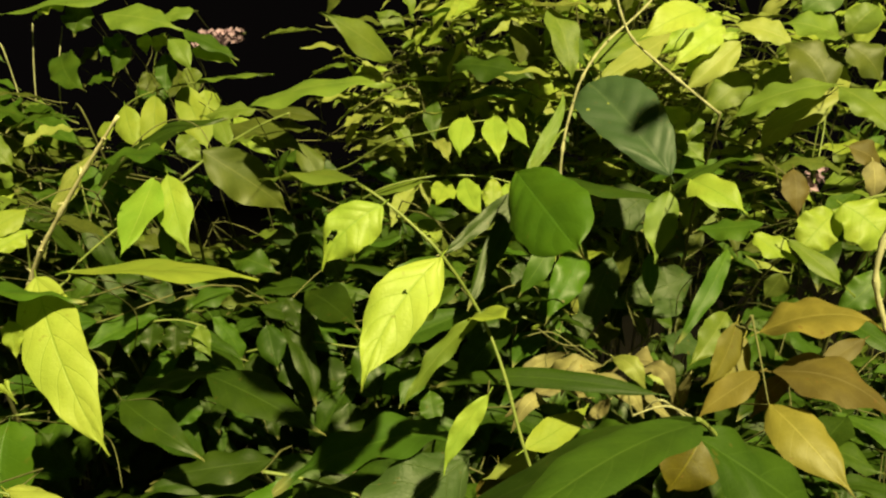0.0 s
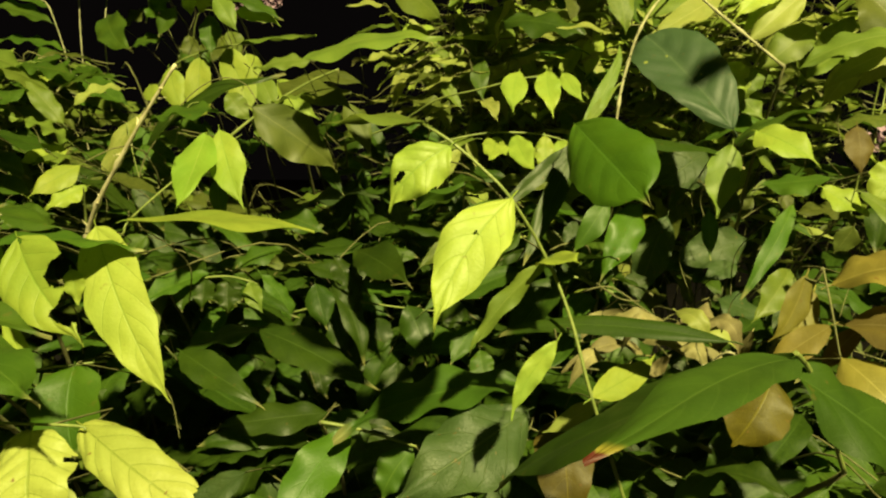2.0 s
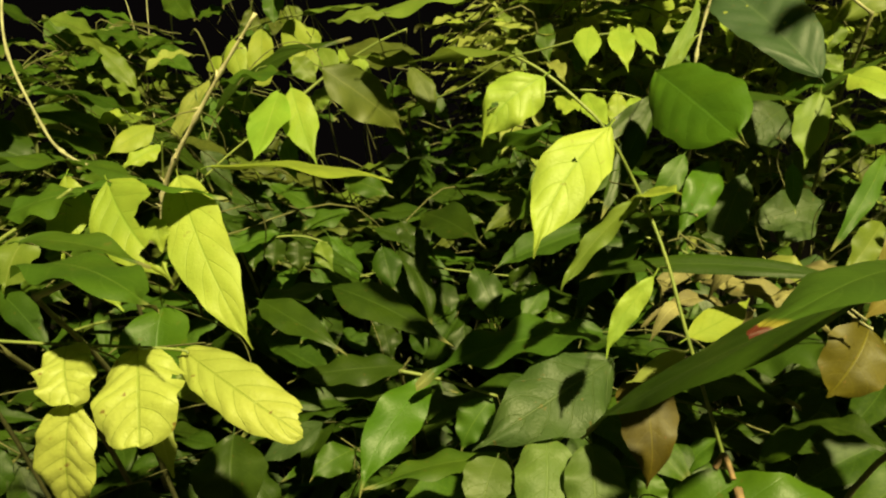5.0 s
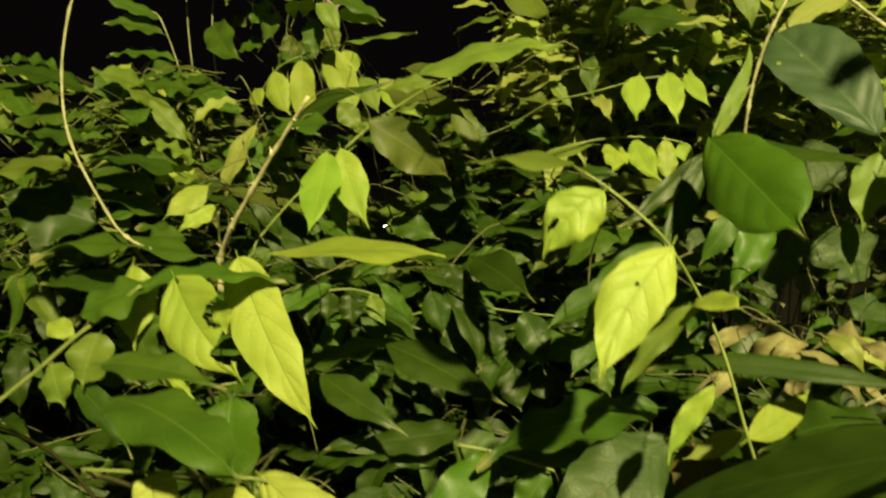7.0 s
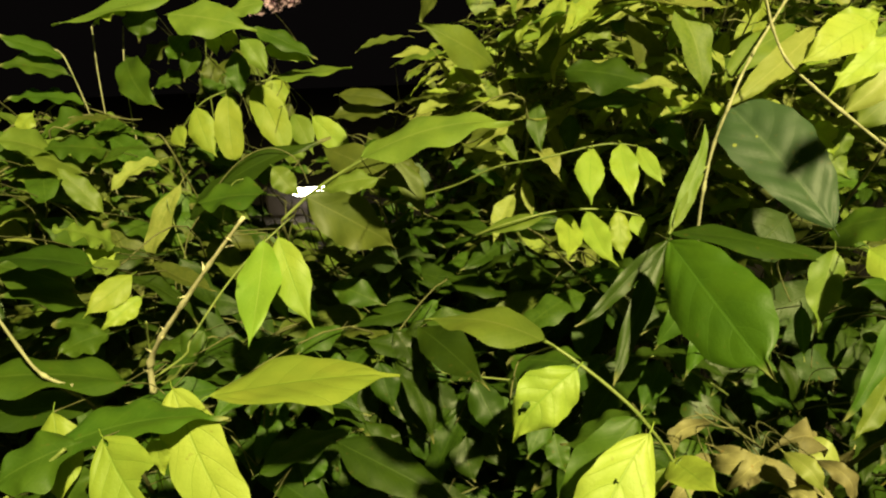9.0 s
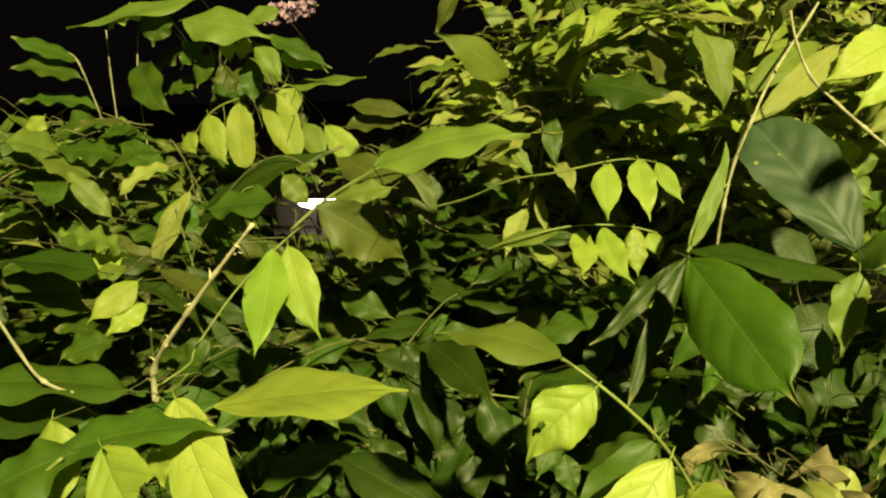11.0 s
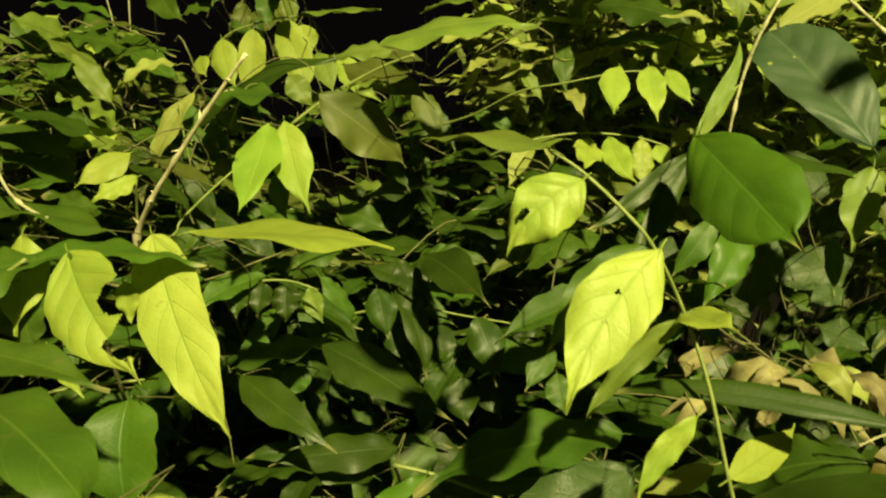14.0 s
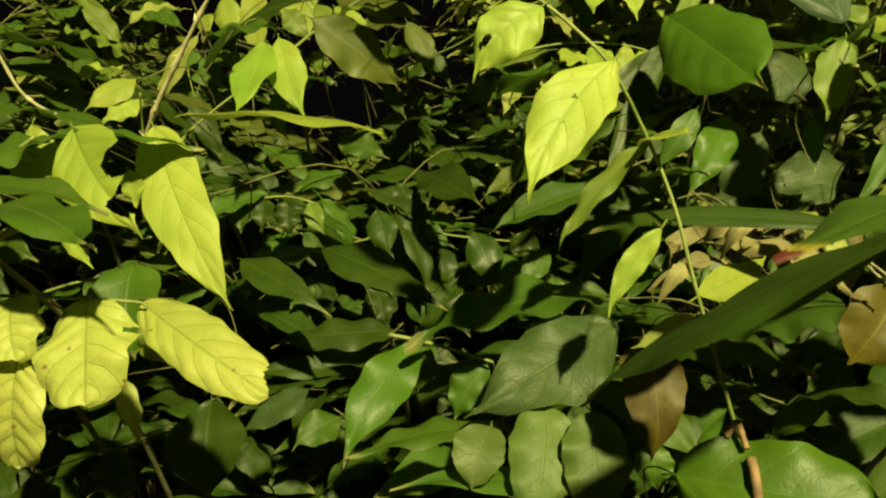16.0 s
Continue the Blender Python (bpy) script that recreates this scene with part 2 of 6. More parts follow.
def blade(kind, length, width, bow, seed, rows=26, cols=8, bites=(), curve=None, swell=None, puff=1.0, calm=0.55):
    """A leaf blade from the origin along +y, its upper face to +z."""
    rnd = random.Random(seed)
    fold, wave, waves = rnd.uniform(0.04, 0.38), rnd.uniform(0.035, 0.1) * width, rnd.uniform(1.8, 3.8)
    bend, ph1, ph2 = rnd.uniform(-0.05, 0.05) * length, rnd.uniform(0, 6.3), rnd.uniform(0, 6.3)
    twist, curl, lop = rnd.uniform(-0.5, 0.5), rnd.uniform(0.0, 0.22), rnd.uniform(-0.07, 0.07)
    fold, twist = fold * calm, twist * calm
    quilt = rnd.uniform(0.007, 0.016) * width * puff
    bend = bend if curve is None else curve * length
    wave = wave if swell is None else swell * width
    tip_rnd = random.Random(seed + 7)
    hook, sag = tip_rnd.uniform(-0.7, 0.7) * length, tip_rnd.uniform(-0.2, 0.9) * length
    bm = bmesh.new()
    uv = bm.loops.layers.uv.new("UVMap")
    at = {}
    grid = []
    for i in range(rows + 1):
        s = i / rows
        half = 0.5 * width * outline(kind, s) + 0.0004
        line = []
        for j in range(cols + 1):
            a = 2 * j / cols - 1
            ragged = 1 + lop * (1 if a > 0 else -1) + 0.035 * math.sin(15 * s + ph1 + 3 * (a > 0)) + 0.022 * math.sin(37 * s + ph2 + 2 * (a > 0))
            x = a * half * ragged
            vein = 6.0 * s - 1.5 * abs(a) ** 1.3
            z = fold * abs(x) - curl * half * a**4 + bow * 4 * s * (1 - s)
            z += wave * a * a * math.sin(6.283 * waves * s + (ph1 if a > 0 else ph2))
            z += quilt * abs(math.sin(math.pi * vein)) * min(1.0, 6 * abs(a)) * (1 - a**6) + twist * x * (s - 0.3)
            z += 0.02 * width * math.sin(7 * s + 4 * a + ph2) * abs(a)
            end = max(0.0, s - 0.7) ** 2 if kind in "olv" else 0.0
            vert = bm.verts.new((x + bend * 4 * s * (1 - s) + hook * end, s * length, z - sag * end))
            at[vert] = (a * 0.5 + 0.5, s)
            line.append(vert)
        grid.append(line)
    # the leaf stalk
    r, back = 0.0006 if length < 0.5 else 0.008, min(0.007, 0.1 * length) if length < 0.5 else 0.2
    rings = []
    for f, sink in ((-0.06, 0.0), (0.4, 0.05), (1.0, 0.35)):
        ring = [bm.verts.new((r * math.cos(2.0944 * i), -f * back, -sink * back + r * math.sin(2.0944 * i))) for i in range(3)]
        for vert in ring:
            at[vert] = (0.5, 0.02)
        rings.append(ring)
    for one, two in zip(rings, rings[1:]):
        for i in range(3):
            face = bm.faces.new((one[i], two[i], two[(i + 1) % 3], one[(i + 1) % 3]))
            face.smooth = True
            for loop in face.loops:
                loop[uv].uv = at[loop.vert]
    for i in range(rows):
        for j in range(cols):
            s, a = (i + 0.5) / rows, 2 * (j + 0.5) / cols - 1
            if any(((a - ba) / ra) ** 2 + ((s - bs) / rs) ** 2 < 1 + 0.3 * math.sin(9 * s + 5 * a) for ba, bs, ra, rs in bites):
                continue
            face = bm.faces.new((grid[i][j], grid[i][j + 1], grid[i + 1][j + 1], grid[i + 1][j]))
            face.smooth = True
            for loop in face.loops:
                loop[uv].uv = at[loop.vert]
    return bm


def mesh_of(name, bm, mat):
    me = bpy.data.meshes.new(name)
    bm.to_mesh(me)
    bm.free()
    me.materials.append(mat)
    return me


def hang(ob, parent, m):
    """Puts ob under parent at the world pose m."""
    ob.parent = parent
    ob.matrix_parent_inverse = parent.matrix_basis.inverted()
    ob.matrix_basis = m
    return ob


def leaf_pose(base, tip, up):
    """A pose at base with +y to tip and +z as far up, or towards the viewer, as up says; up may be the way that the blade faces."""
    base, tip = Vector(base), Vector(tip)
    along = (tip - base).normalized()
    face = Vector(up) if isinstance(up, tuple) else Vector((0, -(1 - abs(up)), up))
    face = (face - along * face.dot(along)).normalized()
    across = along.cross(face)
    m = Matrix((across, along, face)).transposed().to_4x4()
    m.translation = base
    return m, (tip - base).length


COUNT = [0]


def shoot(name, base, label, group=""):
    ob = new(name)
    ob.empty_display_size = 0.05
    ob.matrix_basis = Matrix.Translation(base)
    return tagged(ob, label, "plant", group)


def leaf(parent, base, tip, width, kind, colour, up=0.3, bow=0.005, bites=(), fine=1, bend=None, wave=None, puff=1.0):
    COUNT[0] += 1
    m, length = leaf_pose(base, tip, up)
    seed = int(abs(base[0] * 7919 + base[1] * 6151 + base[2] * 3571) * 1000)
    bm = blade(kind, length, width, bow, seed, 30 * fine if width > 0.02 else 18, 8 * fine, bites, bend, wave, puff)
    return hang(new("leaf", mesh_of("leaf", bm, MATS[colour])), parent, m)


def tube(points, r0, r1, sides=6, knobs=0.0, seed=0):
    """A tapered, slightly knobbly stalk through the points."""
    rnd = random.Random(seed)
    pts = [Vector(p) for p in points]
    dense = []
    for k in range(len(pts) - 1):
        p0, p1, p2, p3 = pts[max(k - 1, 0)], pts[k], pts[k + 1], pts[min(k + 2, len(pts) - 1)]
        for q in range(6):
            t = q / 6
            dense.append(0.5 * (2 * p1 + (p2 - p0) * t + (2 * p0 - 5 * p1 + 4 * p2 - p3) * t * t + (3 * p1 - p0 - 3 * p2 + p3) * t**3))
    dense.append(pts[-1])
    bm = bmesh.new()
    rings = []
    side = Vector((1, 0, 0))
    for k, p in enumerate(dense):
        ahead = (dense[min(k + 1, len(dense) - 1)] - dense[max(k - 1, 0)]).normalized()
        side = (side - ahead * side.dot(ahead)).normalized()
        other = ahead.cross(side)
        f = k / (len(dense) - 1)
        r = (r0 + (r1 - r0) * f) * (1 + rnd.uniform(-knobs, knobs) + (0.5 if knobs and k % 6 == 0 else 0))
        rings.append([bm.verts.new(p + r * (math.cos(6.2832 * i / sides) * side + math.sin(6.2832 * i / sides) * other)) for i in range(sides)])
    for a, b in zip(rings, rings[1:]):
        for i in range(sides):
            bm.faces.new((a[i], a[(i + 1) % sides], b[(i + 1) % sides], b[i])).smooth = True
    bm.faces.new(rings[0][::-1])
    bm.faces.new(rings[-1])
    if knobs:
        for k in range(3, len(dense) - 3):
            out = Vector((rnd.uniform(-1, 1), rnd.uniform(-1, 1), rnd.uniform(-0.2, 1))).normalized()
            if rnd.random() < 0.55:
                tip = bm.verts.new(dense[k] + out * r0 * rnd.uniform(2.0, 3.6))
                foot = [bm.verts.new(dense[k] + Vector(v) * r0 * 0.7) for v in ((1, 0, 0), (-0.5, 0.8, 0.3), (-0.5, -0.8, 0.3), (0, 0, 1))]
                for i in range(4):
                    bm.faces.new((foot[i], foot[(i + 1) % 4], tip))
    return bm


def stem(parent, r0, r1, *points, bark=None):
    COUNT[0] += 1
    woody = r0 >= 0.0018 if bark is None else bark in (True, "bark", "straw_bark")
    bm = tube(points, r0, r1, 7, 0.14 if woody else 0.0, COUNT[0])
    skin = bark if isinstance(bark, str) else "bark" if woody else "stalk"
    return hang(new("stem", mesh_of("stem", bm, MATS[skin])), parent, Matrix())


def twig(parent, base, joint):
    """A thin dull twig that holds a leaf at base, running behind the leaves to a stem at joint."""
    COUNT[0] += 1
    base, joint = Vector(base), Vector(joint)
    gap = (joint - base).length
    mid = base.lerp(joint, 0.45) + Vector((0, 0.03 + 0.25 * gap, -0.1 * gap))
    bm = tube((base, base.lerp(mid, 0.5) + Vector((0, 0.012, 0)), mid, joint), 0.0005, 0.0006, 4)
    return hang(new("twig", mesh_of("twig", bm, MATS["twig"])), parent, Matrix())


def rooted(parent, base):
    """The hidden lower stalk, from the soil up behind the growth to where the shoot comes into view."""
    COUNT[0] += 1
    x, y, z = base
    bm = tube(((x * 1.3, y + 0.45, -0.03), (x * 1.25, y + 0.42, 0.45 * z), (x * 1.08, y + 0.16, 0.86 * z), base), 0.0032, 0.0014, 6)
    return hang(new("lower_stem", mesh_of("lower_stem", bm, MATS["twig"])), parent, Matrix())


# ---- ground ----
def soil_material():
    mat, nt, bsdf, out = nodes_of("dark_soil")
    coord = nt.nodes.new("ShaderNodeTexCoord")
    broad, fine = noise_of(nt, coord.outputs["Object"], 3.0, 5.0), noise_of(nt, coord.outputs["Object"], 60.0, 5.0)
    tone = mix_colour(nt, smooth(nt, broad, 0.35, 0.65), (0.022, 0.018, 0.012), (0.038, 0.03, 0.02))
    tone = mix_colour(nt, math_node(nt, "MULTIPLY", fine, 0.5), tone, (0.02, 0.016, 0.01))
    nt.links.new(tone, bsdf.inputs["Base Color"])
    bsdf.inputs["Roughness"].default_value = 0.95
    bump = nt.nodes.new("ShaderNodeBump")
    bump.inputs["Distance"].default_value = 0.02
    nt.links.new(fine, bump.inputs["Height"])
    nt.links.new(bump.outputs[0], bsdf.inputs["Normal"])
    return mat


bm = bmesh.new()
bmesh.ops.create_grid(bm, x_segments=120, y_segments=120, size=1.0)
for v in bm.verts:
    far = 1.5 + 58.5 * (max(abs(v.co.x), abs(v.co.y)) ** 3)
    v.co = Vector((v.co.x * far, v.co.y * far + 0.8, 0))
    v.co.z = 0.03 * noise.noise(v.co * 2.1) + 0.012 * noise.noise(v.co * 9.0)
tagged(new("ground", mesh_of("ground", bm, soil_material())), "dark bare soil under the bush at night", "ground", kind="structure")

# -- shoots of the near bush --

g = shoot("vine_shoot", (0.079, 0.440, 0.954), "arching green vine shoot with lime-green hanging leaves")
rooted(g, (0.079, 0.440, 0.954))
stem(g, 0.0012, 0.0009, (0.079, 0.440, 0.954), (0.051, 0.432, 1.036), (0.038, 0.439, 1.084), (0.023, 0.443, 1.121), (0.000, 0.426, 1.158), (-0.017, 0.426, 1.176), (-0.036, 0.428, 1.192), (-0.052, 0.434, 1.202))
leaf(g, (-0.001, 0.406, 1.160), (-0.045, 0.368, 1.093), 0.034, "o", "yellow", 0.36, 0.004, bend=.055,bites=((.1,.34,.06,.016),),fine=3)
leaf(g, (-0.002, 0.428, 1.158), (-0.052, 0.416, 1.106), 0.030, "o", "green", 0.2, 0.004)
leaf(g, (0.009, 0.474, 1.134), (-0.034, 0.495, 1.100), 0.024, "o", "green", 0.6, 0)
twig(g, (0.009, 0.474, 1.134), (0.021, 0.441, 1.126))
leaf(g, (0.022, 0.439, 1.120), (-0.026, 0.435, 1.062), 0.013, "o", "limeg", 0.55, 0, wave=.2,bend=.05)
leaf(g, (0.023, 0.445, 1.121), (0.035, 0.405, 1.125), 0.026, "o", "lime", 0.5, 0)
leaf(g, (0.027, 0.417, 1.076), (-0.001, 0.412, 1.030), 0.013, "o", "lime", 0.1, 0, wave=.1,bend=.05)
twig(g, (0.027, 0.417, 1.076), (0.040, 0.438, 1.078))
leaf(g, (0.051, 0.432, 1.037), (0.102, 0.471, 1.052), 0.019, "o", "lime", 0.4, 0)
leaf(g, (0.069, 0.509, 1.008), (0.030, 0.512, 0.982), 0.015, "o", "pale", 0.4, 0)
twig(g, (0.069, 0.509, 1.008), (0.061, 0.619, 0.966))
leaf(g, (-0.036, 0.424, 1.189), (-0.073, 0.418, 1.152), 0.030, "o", "lime", 0.25, 0.006, bend=.06,bites=((.3,.62,.16,.06),(.45,.7,.1,.04)),fine=3)
leaf(g, (-0.052, 0.431, 1.202), (-0.118, 0.468, 1.202), 0.040, "o", "limeg", 0.9, 0.006)
leaf(g, (-0.028, 0.481, 1.167), (-0.067, 0.536, 1.148), 0.041, "o", "green", 0.8, 0)
twig(g, (-0.028, 0.481, 1.167), (-0.033, 0.591, 1.096))
leaf(g, (-0.071, 0.448, 1.156), (-0.067, 0.456, 1.139), 0.016, "o", "dark", 0.3, 0)
twig(g, (-0.071, 0.448, 1.156), (-0.048, 0.432, 1.199))

g = shoot("woody_twig", (-0.374, 0.642, 1.080), "thorny pale woody twig with lime-green drooping leaves")
rooted(g, (-0.374, 0.642, 1.080))
stem(g, 0.0028, 0.0011, (-0.374, 0.642, 1.080), (-0.367, 0.631, 1.113), (-0.342, 0.606, 1.146), (-0.312, 0.585, 1.180), (-0.281, 0.566, 1.215), (-0.246, 0.547, 1.253), bark="straw_bark")
stem(g, 0.0011, 0.0009, (-0.366, 0.632, 1.098), (-0.340, 0.640, 1.115), (-0.335, 0.646, 1.128), (-0.317, 0.696, 1.160), (-0.295, 0.733, 1.185), (-0.265, 0.761, 1.211))
stem(g, 0.0011, 0.0008, (-0.366, 0.631, 1.108), (-0.361, 0.620, 1.135), (-0.351, 0.601, 1.160))
stem(g, 0.0013, 0.0009, (-0.360, 0.631, 1.093), (-0.348, 0.626, 1.099), (-0.334, 0.620, 1.114))
stem(g, 0.0016, 0.0011, (-0.370, 0.636, 1.066), (-0.398, 0.622, 1.076), (-0.425, 0.604, 1.086), bark="twig")
leaf(g, (-0.269, 0.507, 1.139), (-0.144, 0.557, 1.130), 0.073, "o", "lime", 0.97, 0.003, wave=.02,bend=0,fine=2)
twig(g, (-0.269, 0.507, 1.139), (-0.271, 0.617, 1.056))
leaf(g, (-0.307, 0.535, 1.132), (-0.239, 0.494, 1.009), 0.046, "v", "yellow", 0.22, 0.006, bend=.02,wave=.03,puff=1.8,fine=2)
twig(g, (-0.307, 0.535, 1.132), (-0.362, 0.633, 1.104))
leaf(g, (-0.326, 0.470, 1.130), (-0.264, 0.437, 1.067), 0.050, "o", "lime", 0.2, 0.006, bend=.04,bites=((-.95,.5,.74,.1),(-.72,.74,.95,.12),(-.2,.02,.25,.06)),fine=3)
twig(g, (-0.326, 0.470, 1.130), (-0.297, 0.558, 1.072))
leaf(g, (-0.367, 0.472, 1.119), (-0.263, 0.523, 1.114), 0.051, "o", "green", 0.9, 0.008, wave=.05)
twig(g, (-0.367, 0.472, 1.119), (-0.349, 0.582, 1.020))
leaf(g, (-0.349, 0.553, 1.130), (-0.471, 0.521, 1.143), 0.059, "o", "green", 0.95, 0.008)
twig(g, (-0.349, 0.553, 1.130), (-0.368, 0.636, 1.100))
leaf(g, (-0.387, 0.566, 1.104), (-0.483, 0.533, 1.109), 0.048, "o", "dark", 0.8, 0.008)
leaf(g, (-0.269, 0.668, 1.207), (-0.265, 0.583, 1.142), 0.036, "o", "spring", 0.2, 0, wave=.06)
twig(g, (-0.269, 0.668, 1.207), (-0.303, 0.687, 1.209))
leaf(g, (-0.256, 0.667, 1.211), (-0.225, 0.626, 1.142), 0.033, "o", "lime", 0.25, 0, wave=.06)
twig(g, (-0.256, 0.667, 1.211), (-0.301, 0.691, 1.212))
leaf(g, (-0.274, 0.709, 1.167), (-0.261, 0.689, 1.123), 0.018, "o", "green", 0.3, 0)
twig(g, (-0.274, 0.709, 1.167), (-0.303, 0.719, 1.176))
leaf(g, (-0.347, 0.479, 1.068), (-0.319, 0.468, 1.042), 0.013, "o", "lime", 0.2, 0)
twig(g, (-0.347, 0.479, 1.068), (-0.318, 0.589, 1.006))
leaf(g, (-0.319, 0.518, 1.102), (-0.313, 0.514, 1.075), 0.016, "o", "lime", 0.2, 0)
twig(g, (-0.319, 0.518, 1.102), (-0.289, 0.628, 1.003))
leaf(g, (-0.375, 0.501, 1.133), (-0.367, 0.474, 1.075), 0.034, "o", "lime", 0.3, 0)
twig(g, (-0.375, 0.501, 1.133), (-0.349, 0.611, 1.092))

g = shoot("yellow_seedling", (-0.316, 0.338, 1.053), "pale yellow chewed leaves on a low stem")
rooted(g, (-0.316, 0.338, 1.053))
stem(g, 0.0009, 0.0007, (-0.316, 0.338, 1.053), (-0.285, 0.341, 1.051), (-0.251, 0.339, 1.051), (-0.220, 0.342, 1.049), (-0.215, 0.342, 1.047))
leaf(g, (-0.231, 0.324, 1.053), (-0.216, 0.293, 1.018), 0.039, "b", "straw", 0.45, 0.006, puff=3.2,bites=((-1,.42,.25,.04),),fine=2)
leaf(g, (-0.221, 0.350, 1.046), (-0.149, 0.314, 1.017), 0.027, "b", "straw", 0.5, 0.006, puff=3.2,bites=((-.9,.98,.5,.1),),fine=2)
leaf(g, (-0.278, 0.342, 1.051), (-0.263, 0.319, 1.027), 0.027, "b", "straw", 0.45, 0.004, puff=3.2,fine=2)
leaf(g, (-0.269, 0.328, 1.026), (-0.272, 0.327, 0.974), 0.032, "b", "straw", 0.4, 0.006, puff=3.2,fine=2)
twig(g, (-0.269, 0.328, 1.026), (-0.268, 0.340, 1.051))
leaf(g, (-0.257, 0.386, 0.998), (-0.246, 0.382, 0.962), 0.013, "o", "pale", 0.2, 0)
twig(g, (-0.257, 0.386, 0.998), (-0.228, 0.496, 0.957))
leaf(g, (-0.234, 0.374, 1.034), (-0.217, 0.381, 1.006), 0.024, "o", "limeg", 0.5, 0.004)
twig(g, (-0.234, 0.374, 1.034), (-0.231, 0.341, 1.050))

g = shoot("near_sapling", (-0.301, 0.352, 1.073), "broad glossy green sapling leaves close to the lens")
rooted(g, (-0.301, 0.352, 1.073))
stem(g, 0.002, 0.0015, (-0.301, 0.352, 1.073), (-0.276, 0.355, 1.083))
leaf(g, (-0.304, 0.353, 1.087), (-0.192, 0.270, 1.083), 0.038, "r", "green", 0.9, 0.01)
leaf(g, (-0.287, 0.461, 1.045), (-0.276, 0.436, 0.990), 0.046, "e", "fresh", 0.5, 0.006)
twig(g, (-0.285, 0.461, 1.047), (-0.265, 0.571, 0.952))
leaf(g, (-0.324, 0.375, 1.099), (-0.249, 0.370, 1.087), 0.027, "o", "green", 0.8, 0.006)
twig(g, (-0.324, 0.375, 1.099), (-0.301, 0.352, 1.073))
leaf(g, (-0.400, 0.452, 1.059), (-0.339, 0.422, 1.020), 0.019, "o", "dark", 0.4, 0.006)
twig(g, (-0.400, 0.452, 1.059), (-0.430, 0.562, 0.978))

g = shoot("low_plant", (-0.135, 0.519, 0.987), "low mid-green plant with broad smooth leaves")
rooted(g, (-0.135, 0.519, 0.987))
stem(g, 0.0016, 0.001, (-0.135, 0.519, 0.987), (-0.107, 0.521, 0.981), (-0.063, 0.514, 0.971))
leaf(g, (-0.114, 0.517, 0.982), (-0.156, 0.449, 0.923), 0.035, "o", "fresh", 0.35, 0.008)
leaf(g, (-0.108, 0.530, 0.974), (-0.118, 0.534, 0.940), 0.018, "o", "dark", 0.4, 0)
leaf(g, (-0.067, 0.523, 0.966), (-0.091, 0.515, 0.927), 0.028, "o", "green", 0.35, 0.004)
leaf(g, (0.018, 0.507, 1.002), (-0.078, 0.449, 0.957), 0.058, "o", "grey", 0.45, 0.006, bend=-.02,fine=2)
twig(g, (0.018, 0.507, 1.002), (0.003, 0.617, 0.909))
leaf(g, (0.014, 0.529, 1.016), (-0.120, 0.481, 0.993), 0.048, "o", "deep", 0.75, 0.01)
twig(g, (0.014, 0.529, 1.016), (0.008, 0.639, 0.975))
leaf(g, (-0.215, 0.639, 1.029), (-0.103, 0.603, 0.984), 0.047, "o", "dark", 0.7, 0.012)
twig(g, (-0.215, 0.639, 1.029), (-0.188, 0.749, 0.935))
leaf(g, (-0.246, 0.536, 1.036), (-0.169, 0.489, 1.010), 0.027, "o", "dark", 0.6, 0.006)
twig(g, (-0.246, 0.536, 1.036), (-0.276, 0.646, 0.981))
leaf(g, (-0.279, 0.615, 1.013), (-0.194, 0.680, 1.018), 0.045, "o", "dark", 0.9, 0.008)
twig(g, (-0.279, 0.615, 1.013), (-0.277, 0.725, 0.919))
leaf(g, (-0.169, 0.507, 0.930), (-0.197, 0.482, 0.918), 0.025, "o", "green", 0.4, 0.004)
twig(g, (-0.169, 0.507, 0.930), (-0.198, 0.617, 0.837))
leaf(g, (-0.055, 0.479, 0.938), (-0.147, 0.429, 0.935), 0.027, "o", "green", 0.8, 0.006)
twig(g, (-0.055, 0.479, 0.938), (-0.063, 0.514, 0.971))
leaf(g, (-0.031, 0.460, 0.963), (-0.038, 0.416, 0.909), 0.040, "e", "sage", 0.25, 0.006)
twig(g, (-0.031, 0.460, 0.963), (-0.045, 0.570, 0.919))
leaf(g, (-0.002, 0.448, 0.963), (-0.000, 0.415, 0.912), 0.037, "e", "sage", 0.25, 0.006)
twig(g, (-0.002, 0.448, 0.963), (-0.032, 0.558, 0.923))
leaf(g, (-0.062, 0.450, 0.951), (-0.072, 0.424, 0.923), 0.030, "e", "sage", 0.3, 0.006)
twig(g, (-0.062, 0.450, 0.951), (-0.042, 0.560, 0.870))
leaf(g, (0.007, 0.451, 0.911), (-0.120, 0.429, 0.921), 0.028, "o", "green", 0.85, 0.006)
twig(g, (0.007, 0.451, 0.911), (0.002, 0.561, 0.836))
leaf(g, (-0.246, 0.472, 0.953), (-0.235, 0.444, 0.896), 0.051, "o", "dark", 0.2, 0.01)
twig(g, (-0.246, 0.472, 0.953), (-0.275, 0.582, 0.910))
leaf(g, (-0.327, 0.488, 0.909), (-0.321, 0.482, 0.868), 0.034, "o", "dark", 0.3, 0.006)
twig(g, (-0.327, 0.488, 0.909), (-0.300, 0.598, 0.868))
leaf(g, (-0.315, 0.392, 0.937), (-0.305, 0.387, 0.900), 0.031, "o", "dark", 0.3, 0.006)
twig(g, (-0.315, 0.392, 0.937), (-0.338, 0.502, 0.884))
leaf(g, (-0.199, 0.536, 0.939), (-0.253, 0.526, 0.907), 0.023, "o", "grey", 0.5, 0)
twig(g, (-0.199, 0.536, 0.939), (-0.200, 0.646, 0.852))
